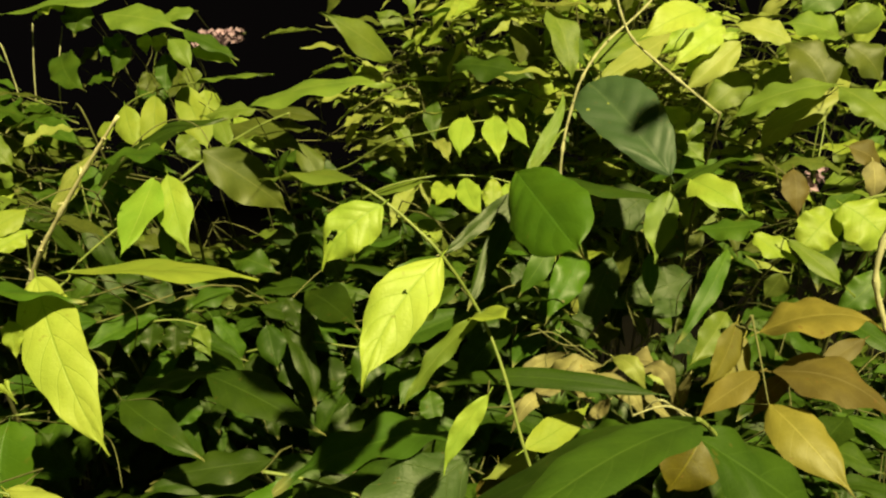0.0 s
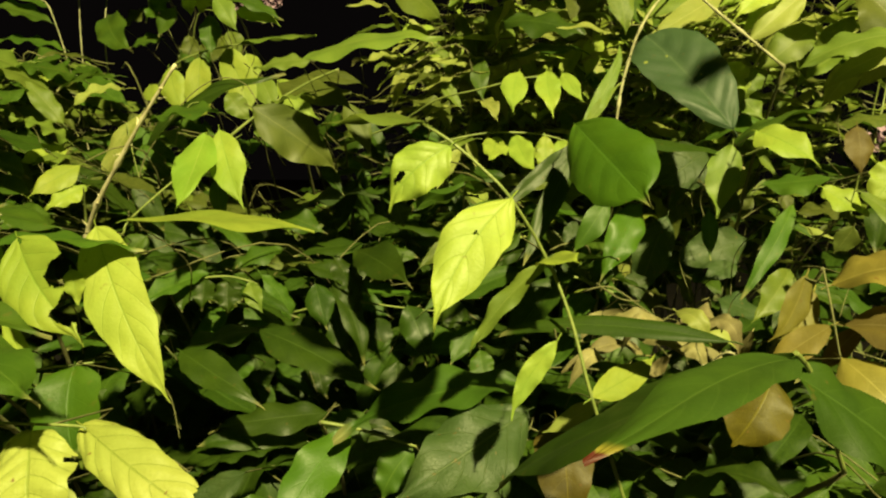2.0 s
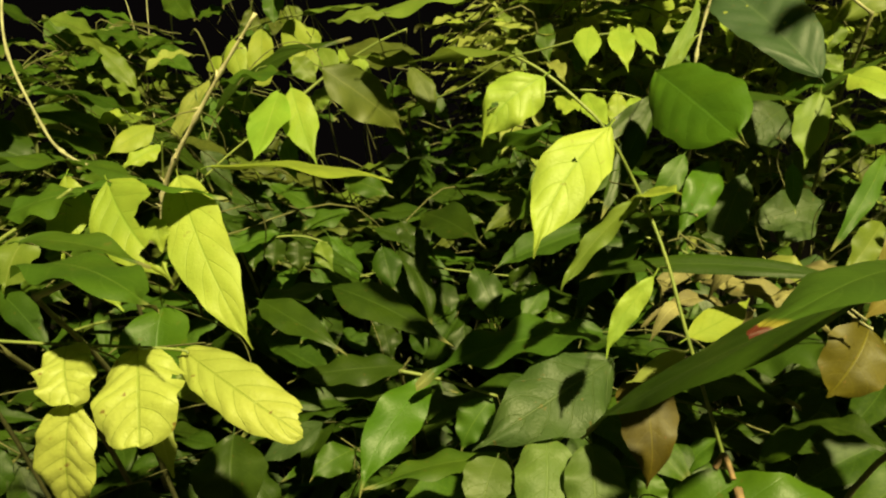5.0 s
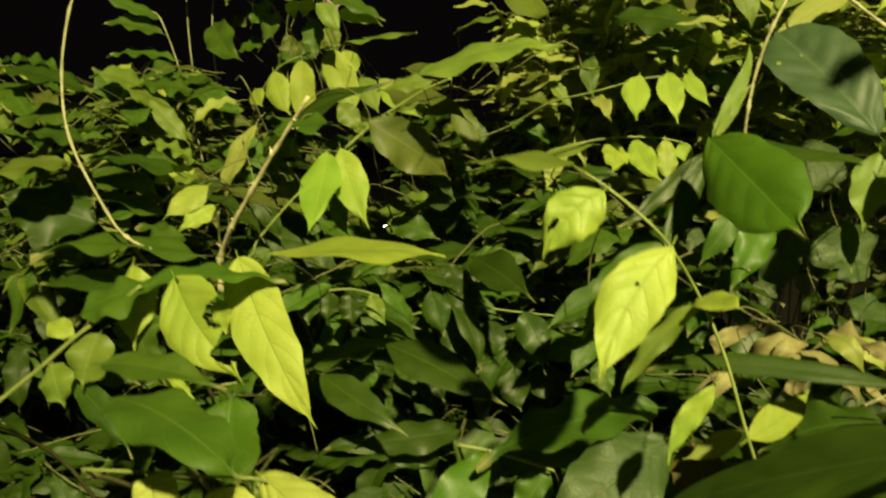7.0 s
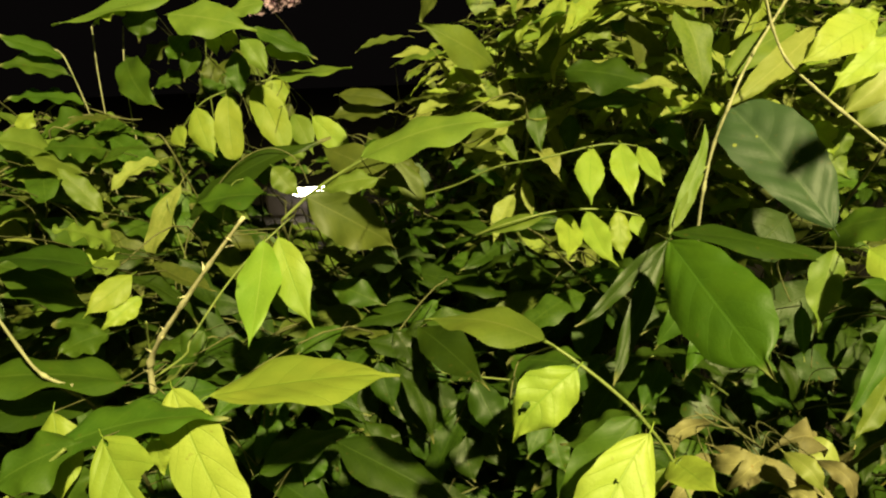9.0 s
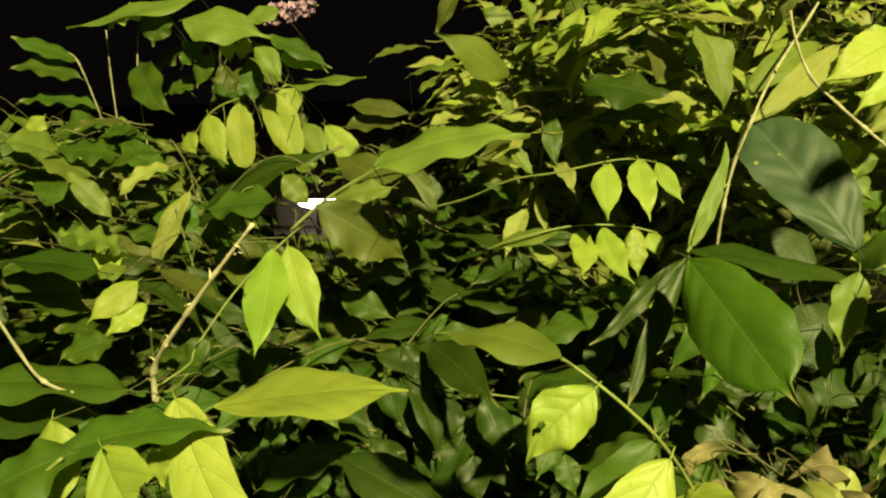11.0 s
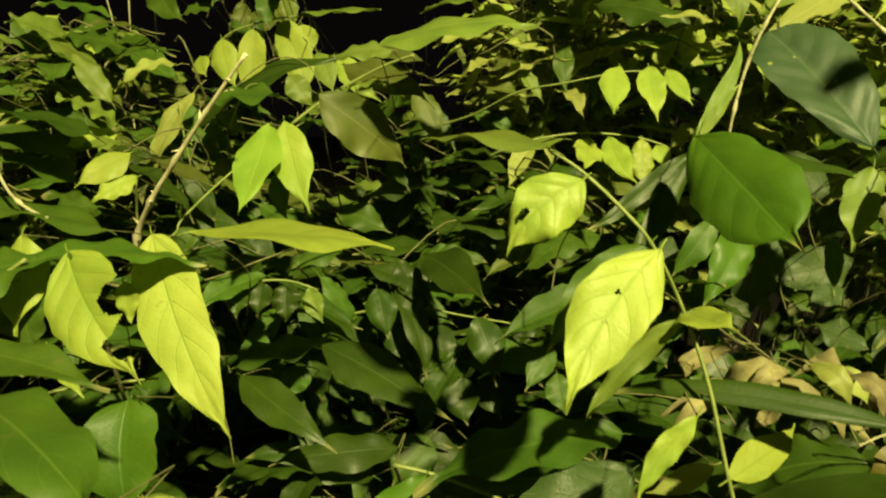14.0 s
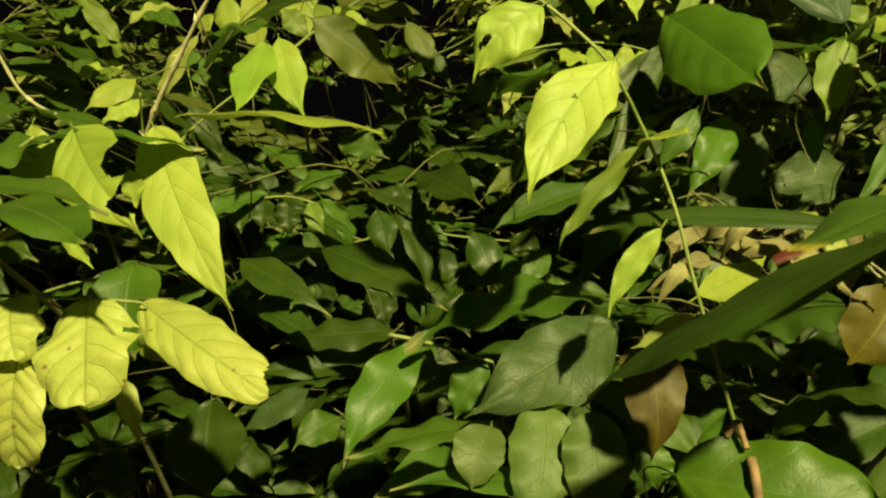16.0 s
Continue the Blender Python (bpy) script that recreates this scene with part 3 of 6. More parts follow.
leaf(g, (-0.139, 0.568, 0.977), (-0.228, 0.538, 0.974), 0.032, "o", "dark", 0.6, 0.006)
twig(g, (-0.139, 0.568, 0.977), (-0.135, 0.519, 0.987))
leaf(g, (-0.158, 0.572, 0.950), (-0.229, 0.568, 0.968), 0.035, "o", "dark", 0.7, 0.006)
twig(g, (-0.158, 0.572, 0.950), (-0.131, 0.682, 0.858))
leaf(g, (0.140, 0.556, 0.909), (0.179, 0.527, 0.960), 0.019, "o", "fresh", 0.45, 0.006)
twig(g, (0.140, 0.556, 0.909), (0.145, 0.666, 0.868))
leaf(g, (0.031, 0.379, 0.959), (0.126, 0.349, 0.962), 0.049, "r", "fresh", 0.5, 0.008, fine=2)
twig(g, (0.031, 0.379, 0.959), (0.046, 0.489, 0.863))
leaf(g, (0.050, 0.574, 0.888), (0.048, 0.568, 0.849), 0.031, "o", "dark", 0.3, 0.006)
twig(g, (0.050, 0.574, 0.888), (0.075, 0.684, 0.805))
leaf(g, (0.047, 0.527, 0.913), (0.051, 0.522, 0.878), 0.027, "o", "green", 0.3, 0.006)
twig(g, (0.047, 0.527, 0.913), (0.018, 0.637, 0.814))
leaf(g, (0.230, 0.650, 0.937), (0.185, 0.618, 0.888), 0.038, "o", "dark", 0.35, 0.006)
twig(g, (0.230, 0.650, 0.937), (0.232, 0.760, 0.892))
leaf(g, (0.117, 0.636, 0.918), (0.144, 0.614, 0.889), 0.037, "o", "dark", 0.35, 0.006)
twig(g, (0.117, 0.636, 0.918), (0.089, 0.746, 0.877))
leaf(g, (0.164, 0.508, 1.015), (0.082, 0.518, 0.982), 0.057, "o", "dark", 0.75, 0.012)
twig(g, (0.164, 0.508, 1.015), (0.173, 0.618, 0.965))

g = shoot("near_branch", (0.164, 0.356, 1.025), "branch with long dark green leaves and a reddened tip")
rooted(g, (0.164, 0.356, 1.025))
stem(g, 0.0013, 0.0011, (0.164, 0.356, 1.025), (0.135, 0.325, 1.072), (0.117, 0.302, 1.094), (0.107, 0.292, 1.103))
stem(g, 0.0008, 0.0006, (0.182, 0.487, 1.031), (0.170, 0.488, 1.039), (0.150, 0.479, 1.054), (0.141, 0.488, 1.045), bark=True)
stem(g, 0.0008, 0.0006, (0.178, 0.488, 1.037), (0.150, 0.469, 1.053), (0.122, 0.449, 1.053), bark=True)
leaf(g, (0.111, 0.298, 1.100), (-0.012, 0.470, 0.959), 0.071, "o", "deep", 0.7, 0.006, bend=0,wave=.02,fine=2)
# this leaf and the next are darker in colour for the shade on them
leaf(g, (0.107, 0.300, 1.094), (0.189, 0.325, 1.030), 0.038, "o", "dark", 0.55, 0.008, fine=2)
leaf(g, (0.128, 0.419, 1.076), (-0.010, 0.470, 1.071), 0.014, "l", "dark", 0.5, 0.006, bend=.02)
twig(g, (0.128, 0.419, 1.076), (0.122, 0.449, 1.053))
leaf(g, (0.110, 0.298, 1.099), (0.013, 0.194, 1.098), 0.029, "l", "redtip", 0.9, 0.005, fine=2)

g = shoot("browning_sapling", (0.225, 0.514, 1.106), "sapling with browning and yellowed drooping leaves")
rooted(g, (0.225, 0.514, 1.106))
stem(g, 0.0008, 0.0006, (0.225, 0.514, 1.106), (0.226, 0.501, 1.080), (0.228, 0.489, 1.048), bark="twig")
stem(g, 0.0007, 0.0005, (0.231, 0.513, 1.094), (0.216, 0.523, 1.098), bark="twig")
leaf(g, (0.218, 0.523, 1.100), (0.195, 0.519, 1.050), 0.019, "o", "khaki", 0.2, 0, wave=.035)
leaf(g, (0.228, 0.532, 1.087), (0.200, 0.518, 1.041), 0.025, "o", "khaki", 0.2, 0, wave=.035)
leaf(g, (0.226, 0.500, 1.068), (0.183, 0.507, 1.034), 0.021, "o", "ochre", 0.5, 0, wave=.035)
leaf(g, (0.231, 0.513, 1.094), (0.309, 0.494, 1.105), 0.065, "o", "ochre", 0.85, 0.01, wave=.035)
leaf(g, (0.234, 0.500, 1.068), (0.306, 0.468, 1.041), 0.056, "o", "brown", 0.7, 0.015, wave=.035)
leaf(g, (0.229, 0.489, 1.048), (0.259, 0.435, 1.005), 0.037, "o", "ochre", 0.3, 0.01, wave=.035)
leaf(g, (0.195, 0.517, 1.025), (0.163, 0.503, 0.979), 0.046, "e", "shade_brown", 0.2, 0.008, wave=.035)
twig(g, (0.195, 0.517, 1.025), (0.228, 0.489, 1.048))
leaf(g, (0.263, 0.530, 1.060), (0.233, 0.527, 1.024), 0.016, "o", "brown", 0.6, 0, wave=.035)
twig(g, (0.263, 0.530, 1.060), (0.227, 0.498, 1.072))
leaf(g, (0.325, 0.542, 1.083), (0.285, 0.539, 1.055), 0.016, "o", "brown", 0.5, 0, wave=.035)
twig(g, (0.325, 0.542, 1.083), (0.327, 0.652, 0.987))
leaf(g, (0.044, 0.547, 0.981), (0.049, 0.515, 0.903), 0.043, "v", "shade_brown", 0.2, 0.008, wave=.05)
twig(g, (0.044, 0.547, 0.981), (0.042, 0.657, 0.925))
leaf(g, (0.261, 0.546, 1.133), (0.251, 0.554, 1.112), 0.017, "o", "olive", 0.3, 0)
twig(g, (0.261, 0.546, 1.133), (0.271, 0.656, 1.093))

g = shoot("dry_leaf_cluster", (0.062, 0.367, 0.974), "curled dry tan leaves caught on a thin dead twig")
rooted(g, (0.062, 0.367, 0.974))
stem(g, 0.0026, 0.0022, (0.062, 0.367, 0.974), (0.062, 0.359, 0.967), (0.063, 0.350, 0.948), bark="stick")
stem(g, 0.0019, 0.0015, (0.054, 0.380, 0.979), (0.057, 0.381, 0.984), (0.059, 0.379, 0.986), (0.061, 0.371, 0.977), bark="stick")
stem(g, 0.0007, 0.0005, (0.065, 0.572, 1.078), (0.088, 0.572, 1.082), (0.113, 0.571, 1.066), (0.129, 0.569, 1.055), bark="twig")
stem(g, 0.0007, 0.0005, (0.077, 0.572, 1.085), (0.095, 0.571, 1.073), (0.111, 0.571, 1.071), bark="twig")
leaf(g, (0.100, 0.591, 1.044), (0.186, 0.546, 1.018), 0.018, "l", "dry", 0.5, 0.025, wave=0.18,bend=0.1,puff=3)
twig(g, (0.100, 0.591, 1.044), (0.115, 0.570, 1.065))
leaf(g, (0.161, 0.596, 1.045), (0.195, 0.575, 1.023), 0.019, "o", "pale", 0.5, 0.02)
twig(g, (0.161, 0.596, 1.045), (0.129, 0.569, 1.055))
leaf(g, (0.126, 0.606, 1.017), (0.054, 0.581, 1.007), 0.014, "l", "dry", 0.6, 0.02, wave=0.2,bend=0.06,puff=3)
twig(g, (0.126, 0.606, 1.017), (0.149, 0.703, 0.958))
leaf(g, (0.153, 0.535, 1.064), (0.171, 0.516, 1.041), 0.013, "l", "dry", 0.3, 0.02, wave=0.22,bend=-0.08,puff=3)
twig(g, (0.153, 0.535, 1.064), (0.129, 0.569, 1.055))
leaf(g, (0.130, 0.536, 1.070), (0.150, 0.516, 1.047), 0.015, "o", "pale", 0.3, 0.015)
twig(g, (0.130, 0.536, 1.070), (0.123, 0.570, 1.059))
leaf(g, (0.083, 0.552, 1.051), (0.123, 0.544, 1.061), 0.016, "l", "dry", 0.5, 0.02, wave=0.12,bend=0.14,puff=3)
twig(g, (0.083, 0.552, 1.051), (0.095, 0.571, 1.073))
leaf(g, (0.132, 0.533, 1.042), (0.148, 0.515, 1.030), 0.013, "l", "dry", 0.3, 0.015, wave=0.18,bend=-0.12,puff=3)
twig(g, (0.132, 0.533, 1.042), (0.129, 0.569, 1.055))
leaf(g, (0.108, 0.612, 1.055), (0.069, 0.588, 1.036), 0.014, "l", "dry", 0.2, -0.02, wave=0.2,bend=0.1,puff=3)
twig(g, (0.108, 0.612, 1.055), (0.113, 0.571, 1.066))
leaf(g, (0.182, 0.593, 1.026), (0.141, 0.578, 1.051), 0.033, "l", "dry", 0.7, 0.02, wave=0.22,bend=0.06,puff=3)
twig(g, (0.182, 0.593, 1.026), (0.194, 0.689, 0.976))
leaf(g, (0.141, 0.589, 1.021), (0.120, 0.585, 1.004), 0.011, "l", "dry", 0.3, -0.015, wave=0.12,bend=-0.08,puff=3)
twig(g, (0.141, 0.589, 1.021), (0.129, 0.569, 1.055))
leaf(g, (0.087, 0.586, 1.019), (0.055, 0.562, 1.002), 0.013, "l", "dry", 0.4, 0.02, wave=0.18,bend=0.14,puff=3)
twig(g, (0.087, 0.586, 1.019), (0.066, 0.682, 0.984))
leaf(g, (0.205, 0.581, 1.045), (0.182, 0.564, 1.017), 0.010, "l", "dry", 0.4, -0.02, wave=0.2,bend=-0.12,puff=3)
twig(g, (0.205, 0.581, 1.045), (0.228, 0.677, 0.980))
leaf(g, (0.117, 0.544, 1.061), (0.089, 0.533, 1.042), 0.011, "l", "dry", 0.4, 0.02, wave=0.22,bend=0.1,puff=3)
twig(g, (0.117, 0.544, 1.061), (0.119, 0.570, 1.062))

g = shoot("round_leaf_stem", (0.121, 0.713, 1.169), "upright stem with broad round green leaf and wide green leaf under grey sheen")
rooted(g, (0.121, 0.713, 1.169))
stem(g, 0.0015, 0.0011, (0.121, 0.713, 1.169), (0.114, 0.700, 1.192), (0.115, 0.692, 1.237), (0.124, 0.698, 1.275), (0.134, 0.697, 1.305), (0.164, 0.735, 1.344), (0.224, 0.810, 1.398), (0.270, 0.853, 1.452), bark=True)
stem(g, 0.0013, 0.0009, (0.073, 0.645, 1.207), (0.084, 0.660, 1.222), (0.106, 0.684, 1.246), (0.117, 0.694, 1.255))
stem(g, 0.0014, 0.0012, (0.245, 0.722, 1.188), (0.257, 0.703, 1.196))
leaf(g, (0.062, 0.604, 1.212), (0.098, 0.485, 1.149), 0.062, "d", "fresh", (-0.62, -0.42, 0.66), 0.004, bend=0, wave=.02, fine=2)
twig(g, (0.062, 0.604, 1.212), (0.079, 0.657, 1.200))
leaf(g, (0.203, 0.639, 1.209), (0.145, 0.720, 1.302), 0.070, "s", "slate", 0.3, 0.006, bend=0,wave=.03,puff=1.3,fine=2)
twig(g, (0.203, 0.639, 1.209), (0.209, 0.749, 1.112))
leaf(g, (0.198, 0.625, 1.196), (0.180, 0.604, 1.134), 0.029, "o", "limeg", 0.2, 0)
twig(g, (0.198, 0.625, 1.196), (0.216, 0.735, 1.155))
leaf(g, (0.076, 0.657, 1.200), (-0.003, 0.618, 1.134), 0.014, "l", "dark", 0.1, 0)
leaf(g, (0.074, 0.656, 1.195), (0.021, 0.599, 1.095), 0.019, "l", "dark", 0.1, 0)
leaf(g, (0.079, 0.659, 1.206), (0.210, 0.626, 1.179), 0.044, "l", "dark", 0.85, 0.006)
leaf(g, (0.075, 0.650, 1.212), (0.121, 0.698, 1.290), 0.012, "l", "limeg", 0.2, 0, wave=.1)
leaf(g, (0.077, 0.646, 1.212), (0.110, 0.680, 1.252), 0.009, "l", "limeg", 0.2, 0)
leaf(g, (0.256, 0.813, 1.370), (0.151, 0.744, 1.303), 0.027, "l", "pale", 0.3, 0.004, wave=.07, bend=-.02, fine=2)
twig(g, (0.256, 0.813, 1.370), (0.224, 0.810, 1.398))
leaf(g, (0.238, 0.818, 1.373), (0.147, 0.762, 1.326), 0.029, "l", "limeg", 0.4, 0.004, wave=.07)
twig(g, (0.238, 0.818, 1.373), (0.205, 0.786, 1.381))
leaf(g, (0.192, 0.850, 1.342), (0.142, 0.876, 1.329), 0.029, "o", "green", 0.4, 0)
twig(g, (0.192, 0.850, 1.342), (0.183, 0.960, 1.279))
leaf(g, (0.258, 0.804, 1.270), (0.283, 0.773, 1.225), 0.034, "o", "limeg", 0.2, 0)
twig(g, (0.258, 0.804, 1.270), (0.262, 0.914, 1.207))
leaf(g, (0.212, 0.663, 1.200), (0.269, 0.604, 1.224), 0.068, "o", "green", 0.7, 0.006)
twig(g, (0.212, 0.663, 1.200), (0.235, 0.773, 1.101))
leaf(g, (0.220, 0.762, 1.194), (0.160, 0.739, 1.156), 0.054, "o", "grey", 0.3, 0.006)
twig(g, (0.220, 0.762, 1.194), (0.245, 0.722, 1.188))
leaf(g, (0.140, 0.704, 1.141), (0.093, 0.655, 1.075), 0.033, "o", "fresh", 0.2, 0.006)
twig(g, (0.140, 0.704, 1.141), (0.121, 0.713, 1.169))
leaf(g, (0.104, 0.678, 1.147), (0.070, 0.673, 1.096), 0.022, "o", "green", 0.2, 0.006)
twig(g, (0.104, 0.678, 1.147), (0.121, 0.713, 1.169))
leaf(g, (0.172, 0.722, 1.128), (0.145, 0.727, 1.041), 0.037, "o", "grey", 0.2, 0.006)
twig(g, (0.172, 0.722, 1.128), (0.145, 0.832, 1.036))
leaf(g, (0.289, 0.823, 1.097), (0.197, 0.810, 1.072), 0.047, "o", "grey", 0.3, 0.006)
twig(g, (0.289, 0.823, 1.097), (0.315, 0.933, 1.057))
leaf(g, (0.191, 0.657, 1.138), (0.185, 0.633, 1.097), 0.015, "o", "green", 0.2, 0)
twig(g, (0.191, 0.657, 1.138), (0.213, 0.767, 1.038))
leaf(g, (0.248, 0.618, 1.146), (0.191, 0.571, 1.076), 0.016, "l", "green", 0.2, 0.006)
twig(g, (0.248, 0.618, 1.146), (0.240, 0.728, 1.047))
leaf(g, (0.278, 0.620, 1.168), (0.223, 0.639, 1.161), 0.039, "o", "green", 0.7, 0)
twig(g, (0.278, 0.620, 1.168), (0.248, 0.730, 1.125))

g = shoot("pale_branch", (0.262, 0.684, 1.268), "bare pale branch with bunched pale lime leaves")
rooted(g, (0.262, 0.684, 1.268))
stem(g, 0.0010, 0.0014, (0.169, 0.722, 1.396), (0.173, 0.712, 1.368), (0.182, 0.700, 1.341), (0.201, 0.692, 1.320), (0.222, 0.685, 1.300), (0.262, 0.684, 1.268), bark=True)
leaf(g, (0.298, 0.781, 1.381), (0.229, 0.768, 1.337), 0.037, "o", "lime", 0.3, 0.006, wave=.08)
twig(g, (0.298, 0.781, 1.381), (0.269, 0.891, 1.287))
leaf(g, (0.304, 0.754, 1.357), (0.243, 0.751, 1.309), 0.032, "o", "lime", 0.4, 0.006)
twig(g, (0.304, 0.754, 1.357), (0.303, 0.864, 1.313))
leaf(g, (0.352, 0.650, 1.291), (0.251, 0.648, 1.258), 0.036, "o", "limeg", 0.6, 0.008)
twig(g, (0.352, 0.650, 1.291), (0.358, 0.760, 1.194))
leaf(g, (0.364, 0.660, 1.285), (0.285, 0.666, 1.245), 0.023, "o", "pale", 0.5, 0.006)
twig(g, (0.364, 0.660, 1.285), (0.387, 0.770, 1.236))
leaf(g, (0.369, 0.690, 1.289), (0.333, 0.715, 1.344), 0.056, "o", "olive", 0.3, 0.008)
twig(g, (0.369, 0.690, 1.289), (0.345, 0.800, 1.207))
leaf(g, (0.250, 0.705, 1.370), (0.185, 0.680, 1.337), 0.037, "o", "yellow", 0.4, 0.006, wave=.06)
twig(g, (0.250, 0.705, 1.370), (0.229, 0.839, 1.307))
leaf(g, (0.277, 0.720, 1.357), (0.216, 0.700, 1.313), 0.028, "o", "yellow", 0.4, 0.006)
twig(g, (0.277, 0.720, 1.357), (0.316, 0.826, 1.270))
leaf(g, (0.291, 0.715, 1.341), (0.233, 0.711, 1.291), 0.029, "o", "pale", 0.4, 0.006)
twig(g, (0.291, 0.715, 1.341), (0.262, 0.825, 1.291))
leaf(g, (0.341, 0.715, 1.341), (0.288, 0.737, 1.362), 0.032, "o", "pale", 0.4, 0.006)
twig(g, (0.341, 0.715, 1.341), (0.317, 0.825, 1.291))
leaf(g, (0.344, 0.630, 1.286), (0.374, 0.585, 1.237), 0.036, "o", "limeg", 0.5, 0.006)
twig(g, (0.344, 0.630, 1.286), (0.374, 0.740, 1.246))
leaf(g, (0.391, 0.715, 1.344), (0.339, 0.737, 1.365), 0.048, "o", "limeg", 0.5, 0.006)
twig(g, (0.391, 0.715, 1.344), (0.390, 0.825, 1.246))
leaf(g, (0.374, 0.675, 1.341), (0.405, 0.677, 1.367), 0.033, "o", "limeg", 0.5, 0.006)
twig(g, (0.374, 0.675, 1.341), (0.366, 0.785, 1.294))
leaf(g, (0.369, 0.690, 1.283), (0.329, 0.687, 1.246), 0.024, "o", "pale", 0.3, 0.006)
twig(g, (0.369, 0.690, 1.283), (0.345, 0.800, 1.207))
leaf(g, (0.408, 0.735, 1.342), (0.442, 0.732, 1.302), 0.042, "o", "olive", 0.3, 0.006)
twig(g, (0.408, 0.735, 1.342), (0.424, 0.845, 1.269))
leaf(g, (0.362, 0.738, 1.376), (0.408, 0.741, 1.410), 0.035, "o", "green", 0.3, 0.006)
twig(g, (0.362, 0.738, 1.376), (0.342, 0.848, 1.334))
leaf(g, (0.268, 0.770, 1.278), (0.256, 0.757, 1.245), 0.023, "o", "limeg", 0.3, 0.006)
twig(g, (0.268, 0.770, 1.278), (0.285, 0.880, 1.227))
leaf(g, (0.235, 0.770, 1.284), (0.262, 0.757, 1.248), 0.026, "o", "lime", 0.3, 0.006)
twig(g, (0.235, 0.770, 1.284), (0.209, 0.880, 1.225))
leaf(g, (0.324, 0.763, 1.318), (0.265, 0.759, 1.271), 0.037, "o", "limeg", 0.4, 0.006)
twig(g, (0.324, 0.763, 1.318), (0.342, 0.873, 1.228))
leaf(g, (0.371, 0.760, 1.283), (0.330, 0.756, 1.236), 0.029, "o", "pale", 0.4, 0.006)
twig(g, (0.371, 0.760, 1.283), (0.400, 0.870, 1.201))

g = shoot("lime_sapling", (0.361, 0.562, 1.196), "sapling with rounded bright lime leaves on thin stalks")
rooted(g, (0.361, 0.562, 1.196))
stem(g, 0.0014, 0.001, (0.361, 0.562, 1.196), (0.341, 0.571, 1.191), (0.319, 0.581, 1.181), (0.301, 0.580, 1.177))
stem(g, 0.0022, 0.0018, (0.323, 0.501, 1.192), (0.308, 0.498, 1.161), (0.303, 0.496, 1.133), (0.311, 0.493, 1.098))
leaf(g, (0.203, 0.587, 1.205), (0.233, 0.543, 1.179), 0.035, "o", "lime", 0.4, 0.006)
twig(g, (0.203, 0.587, 1.205), (0.205, 0.697, 1.165))
leaf(g, (0.253, 0.579, 1.161), (0.278, 0.557, 1.141), 0.027, "o", "lime", 0.5, 0)
twig(g, (0.253, 0.579, 1.161), (0.301, 0.580, 1.177))
leaf(g, (0.313, 0.570, 1.180), (0.278, 0.558, 1.147), 0.032, "r", "lime", 0.25, 0.004)
leaf(g, (0.313, 0.561, 1.186), (0.346, 0.548, 1.150), 0.040, "r", "lime", 0.3, 0.004)
leaf(g, (0.271, 0.558, 1.158), (0.306, 0.525, 1.119), 0.019, "o", "limeg", 0.5, 0.004)
twig(g, (0.271, 0.558, 1.158), (0.301, 0.580, 1.177))
leaf(g, (0.368, 0.754, 1.218), (0.365, 0.740, 1.168), 0.029, "o", "brown", 0.2, 0.006, wave=.035)
twig(g, (0.368, 0.754, 1.218), (0.339, 0.864, 1.120))
leaf(g, (0.421, 0.705, 1.225), (0.421, 0.701, 1.184), 0.024, "o", "dry", 0.2, 0.006)
twig(g, (0.421, 0.705, 1.225), (0.445, 0.815, 1.159))
leaf(g, (0.408, 0.726, 1.240), (0.442, 0.724, 1.217), 0.033, "o", "brown", 0.4, 0.006, wave=.035)
twig(g, (0.408, 0.726, 1.240), (0.424, 0.836, 1.193))
leaf(g, (0.368, 0.596, 1.129), (0.326, 0.593, 1.091), 0.026, "o", "green", 0.4, 0.006)
twig(g, (0.368, 0.596, 1.129), (0.338, 0.706, 1.031))

g = shoot("leaflet_twig", (-0.172, 0.856, 1.204), "slender twig with a row of small lime leaflets")
rooted(g, (-0.172, 0.856, 1.204))
stem(g, 0.0012, 0.0008, (-0.172, 0.856, 1.204), (-0.108, 0.821, 1.224), (-0.061, 0.788, 1.248), (-0.018, 0.771, 1.257), (0.031, 0.765, 1.268), (0.058, 0.766, 1.269), (0.085, 0.775, 1.262))
stem(g, 0.0012, 0.0008, (-0.086, 0.751, 1.186), (-0.054, 0.735, 1.201), (-0.005, 0.739, 1.211), (0.043, 0.741, 1.210), (0.073, 0.740, 1.203))
leaf(g, (0.024, 0.725, 1.270), (0.016, 0.679, 1.228), 0.025, "o", "lime", 0.15, 0.002)
twig(g, (0.024, 0.725, 1.270), (0.031, 0.765, 1.268))
leaf(g, (0.052, 0.740, 1.272), (0.055, 0.692, 1.225), 0.025, "o", "lime", 0.15, 0.002)
twig(g, (0.052, 0.740, 1.272), (0.051, 0.766, 1.269))
leaf(g, (0.067, 0.733, 1.269), (0.082, 0.699, 1.238), 0.016, "o", "lime", 0.15, 0.002)
twig(g, (0.067, 0.733, 1.269), (0.058, 0.766, 1.269))
leaf(g, (0.002, 0.744, 1.207), (-0.008, 0.663, 1.182), 0.026, "o", "lime", 0.15, 0.002)
leaf(g, (0.022, 0.741, 1.208), (0.036, 0.679, 1.171), 0.024, "o", "lime", 0.15, 0.002)
leaf(g, (0.051, 0.740, 1.208), (0.050, 0.720, 1.166), 0.022, "o", "lime", 0.15, 0.002)
leaf(g, (0.065, 0.740, 1.203), (0.073, 0.725, 1.182), 0.016, "o", "lime", 0.15, 0.002)
leaf(g, (-0.019, 0.737, 1.205), (-0.086, 0.751, 1.186), 0.020, "o", "limeg", 0.6, 0.002)

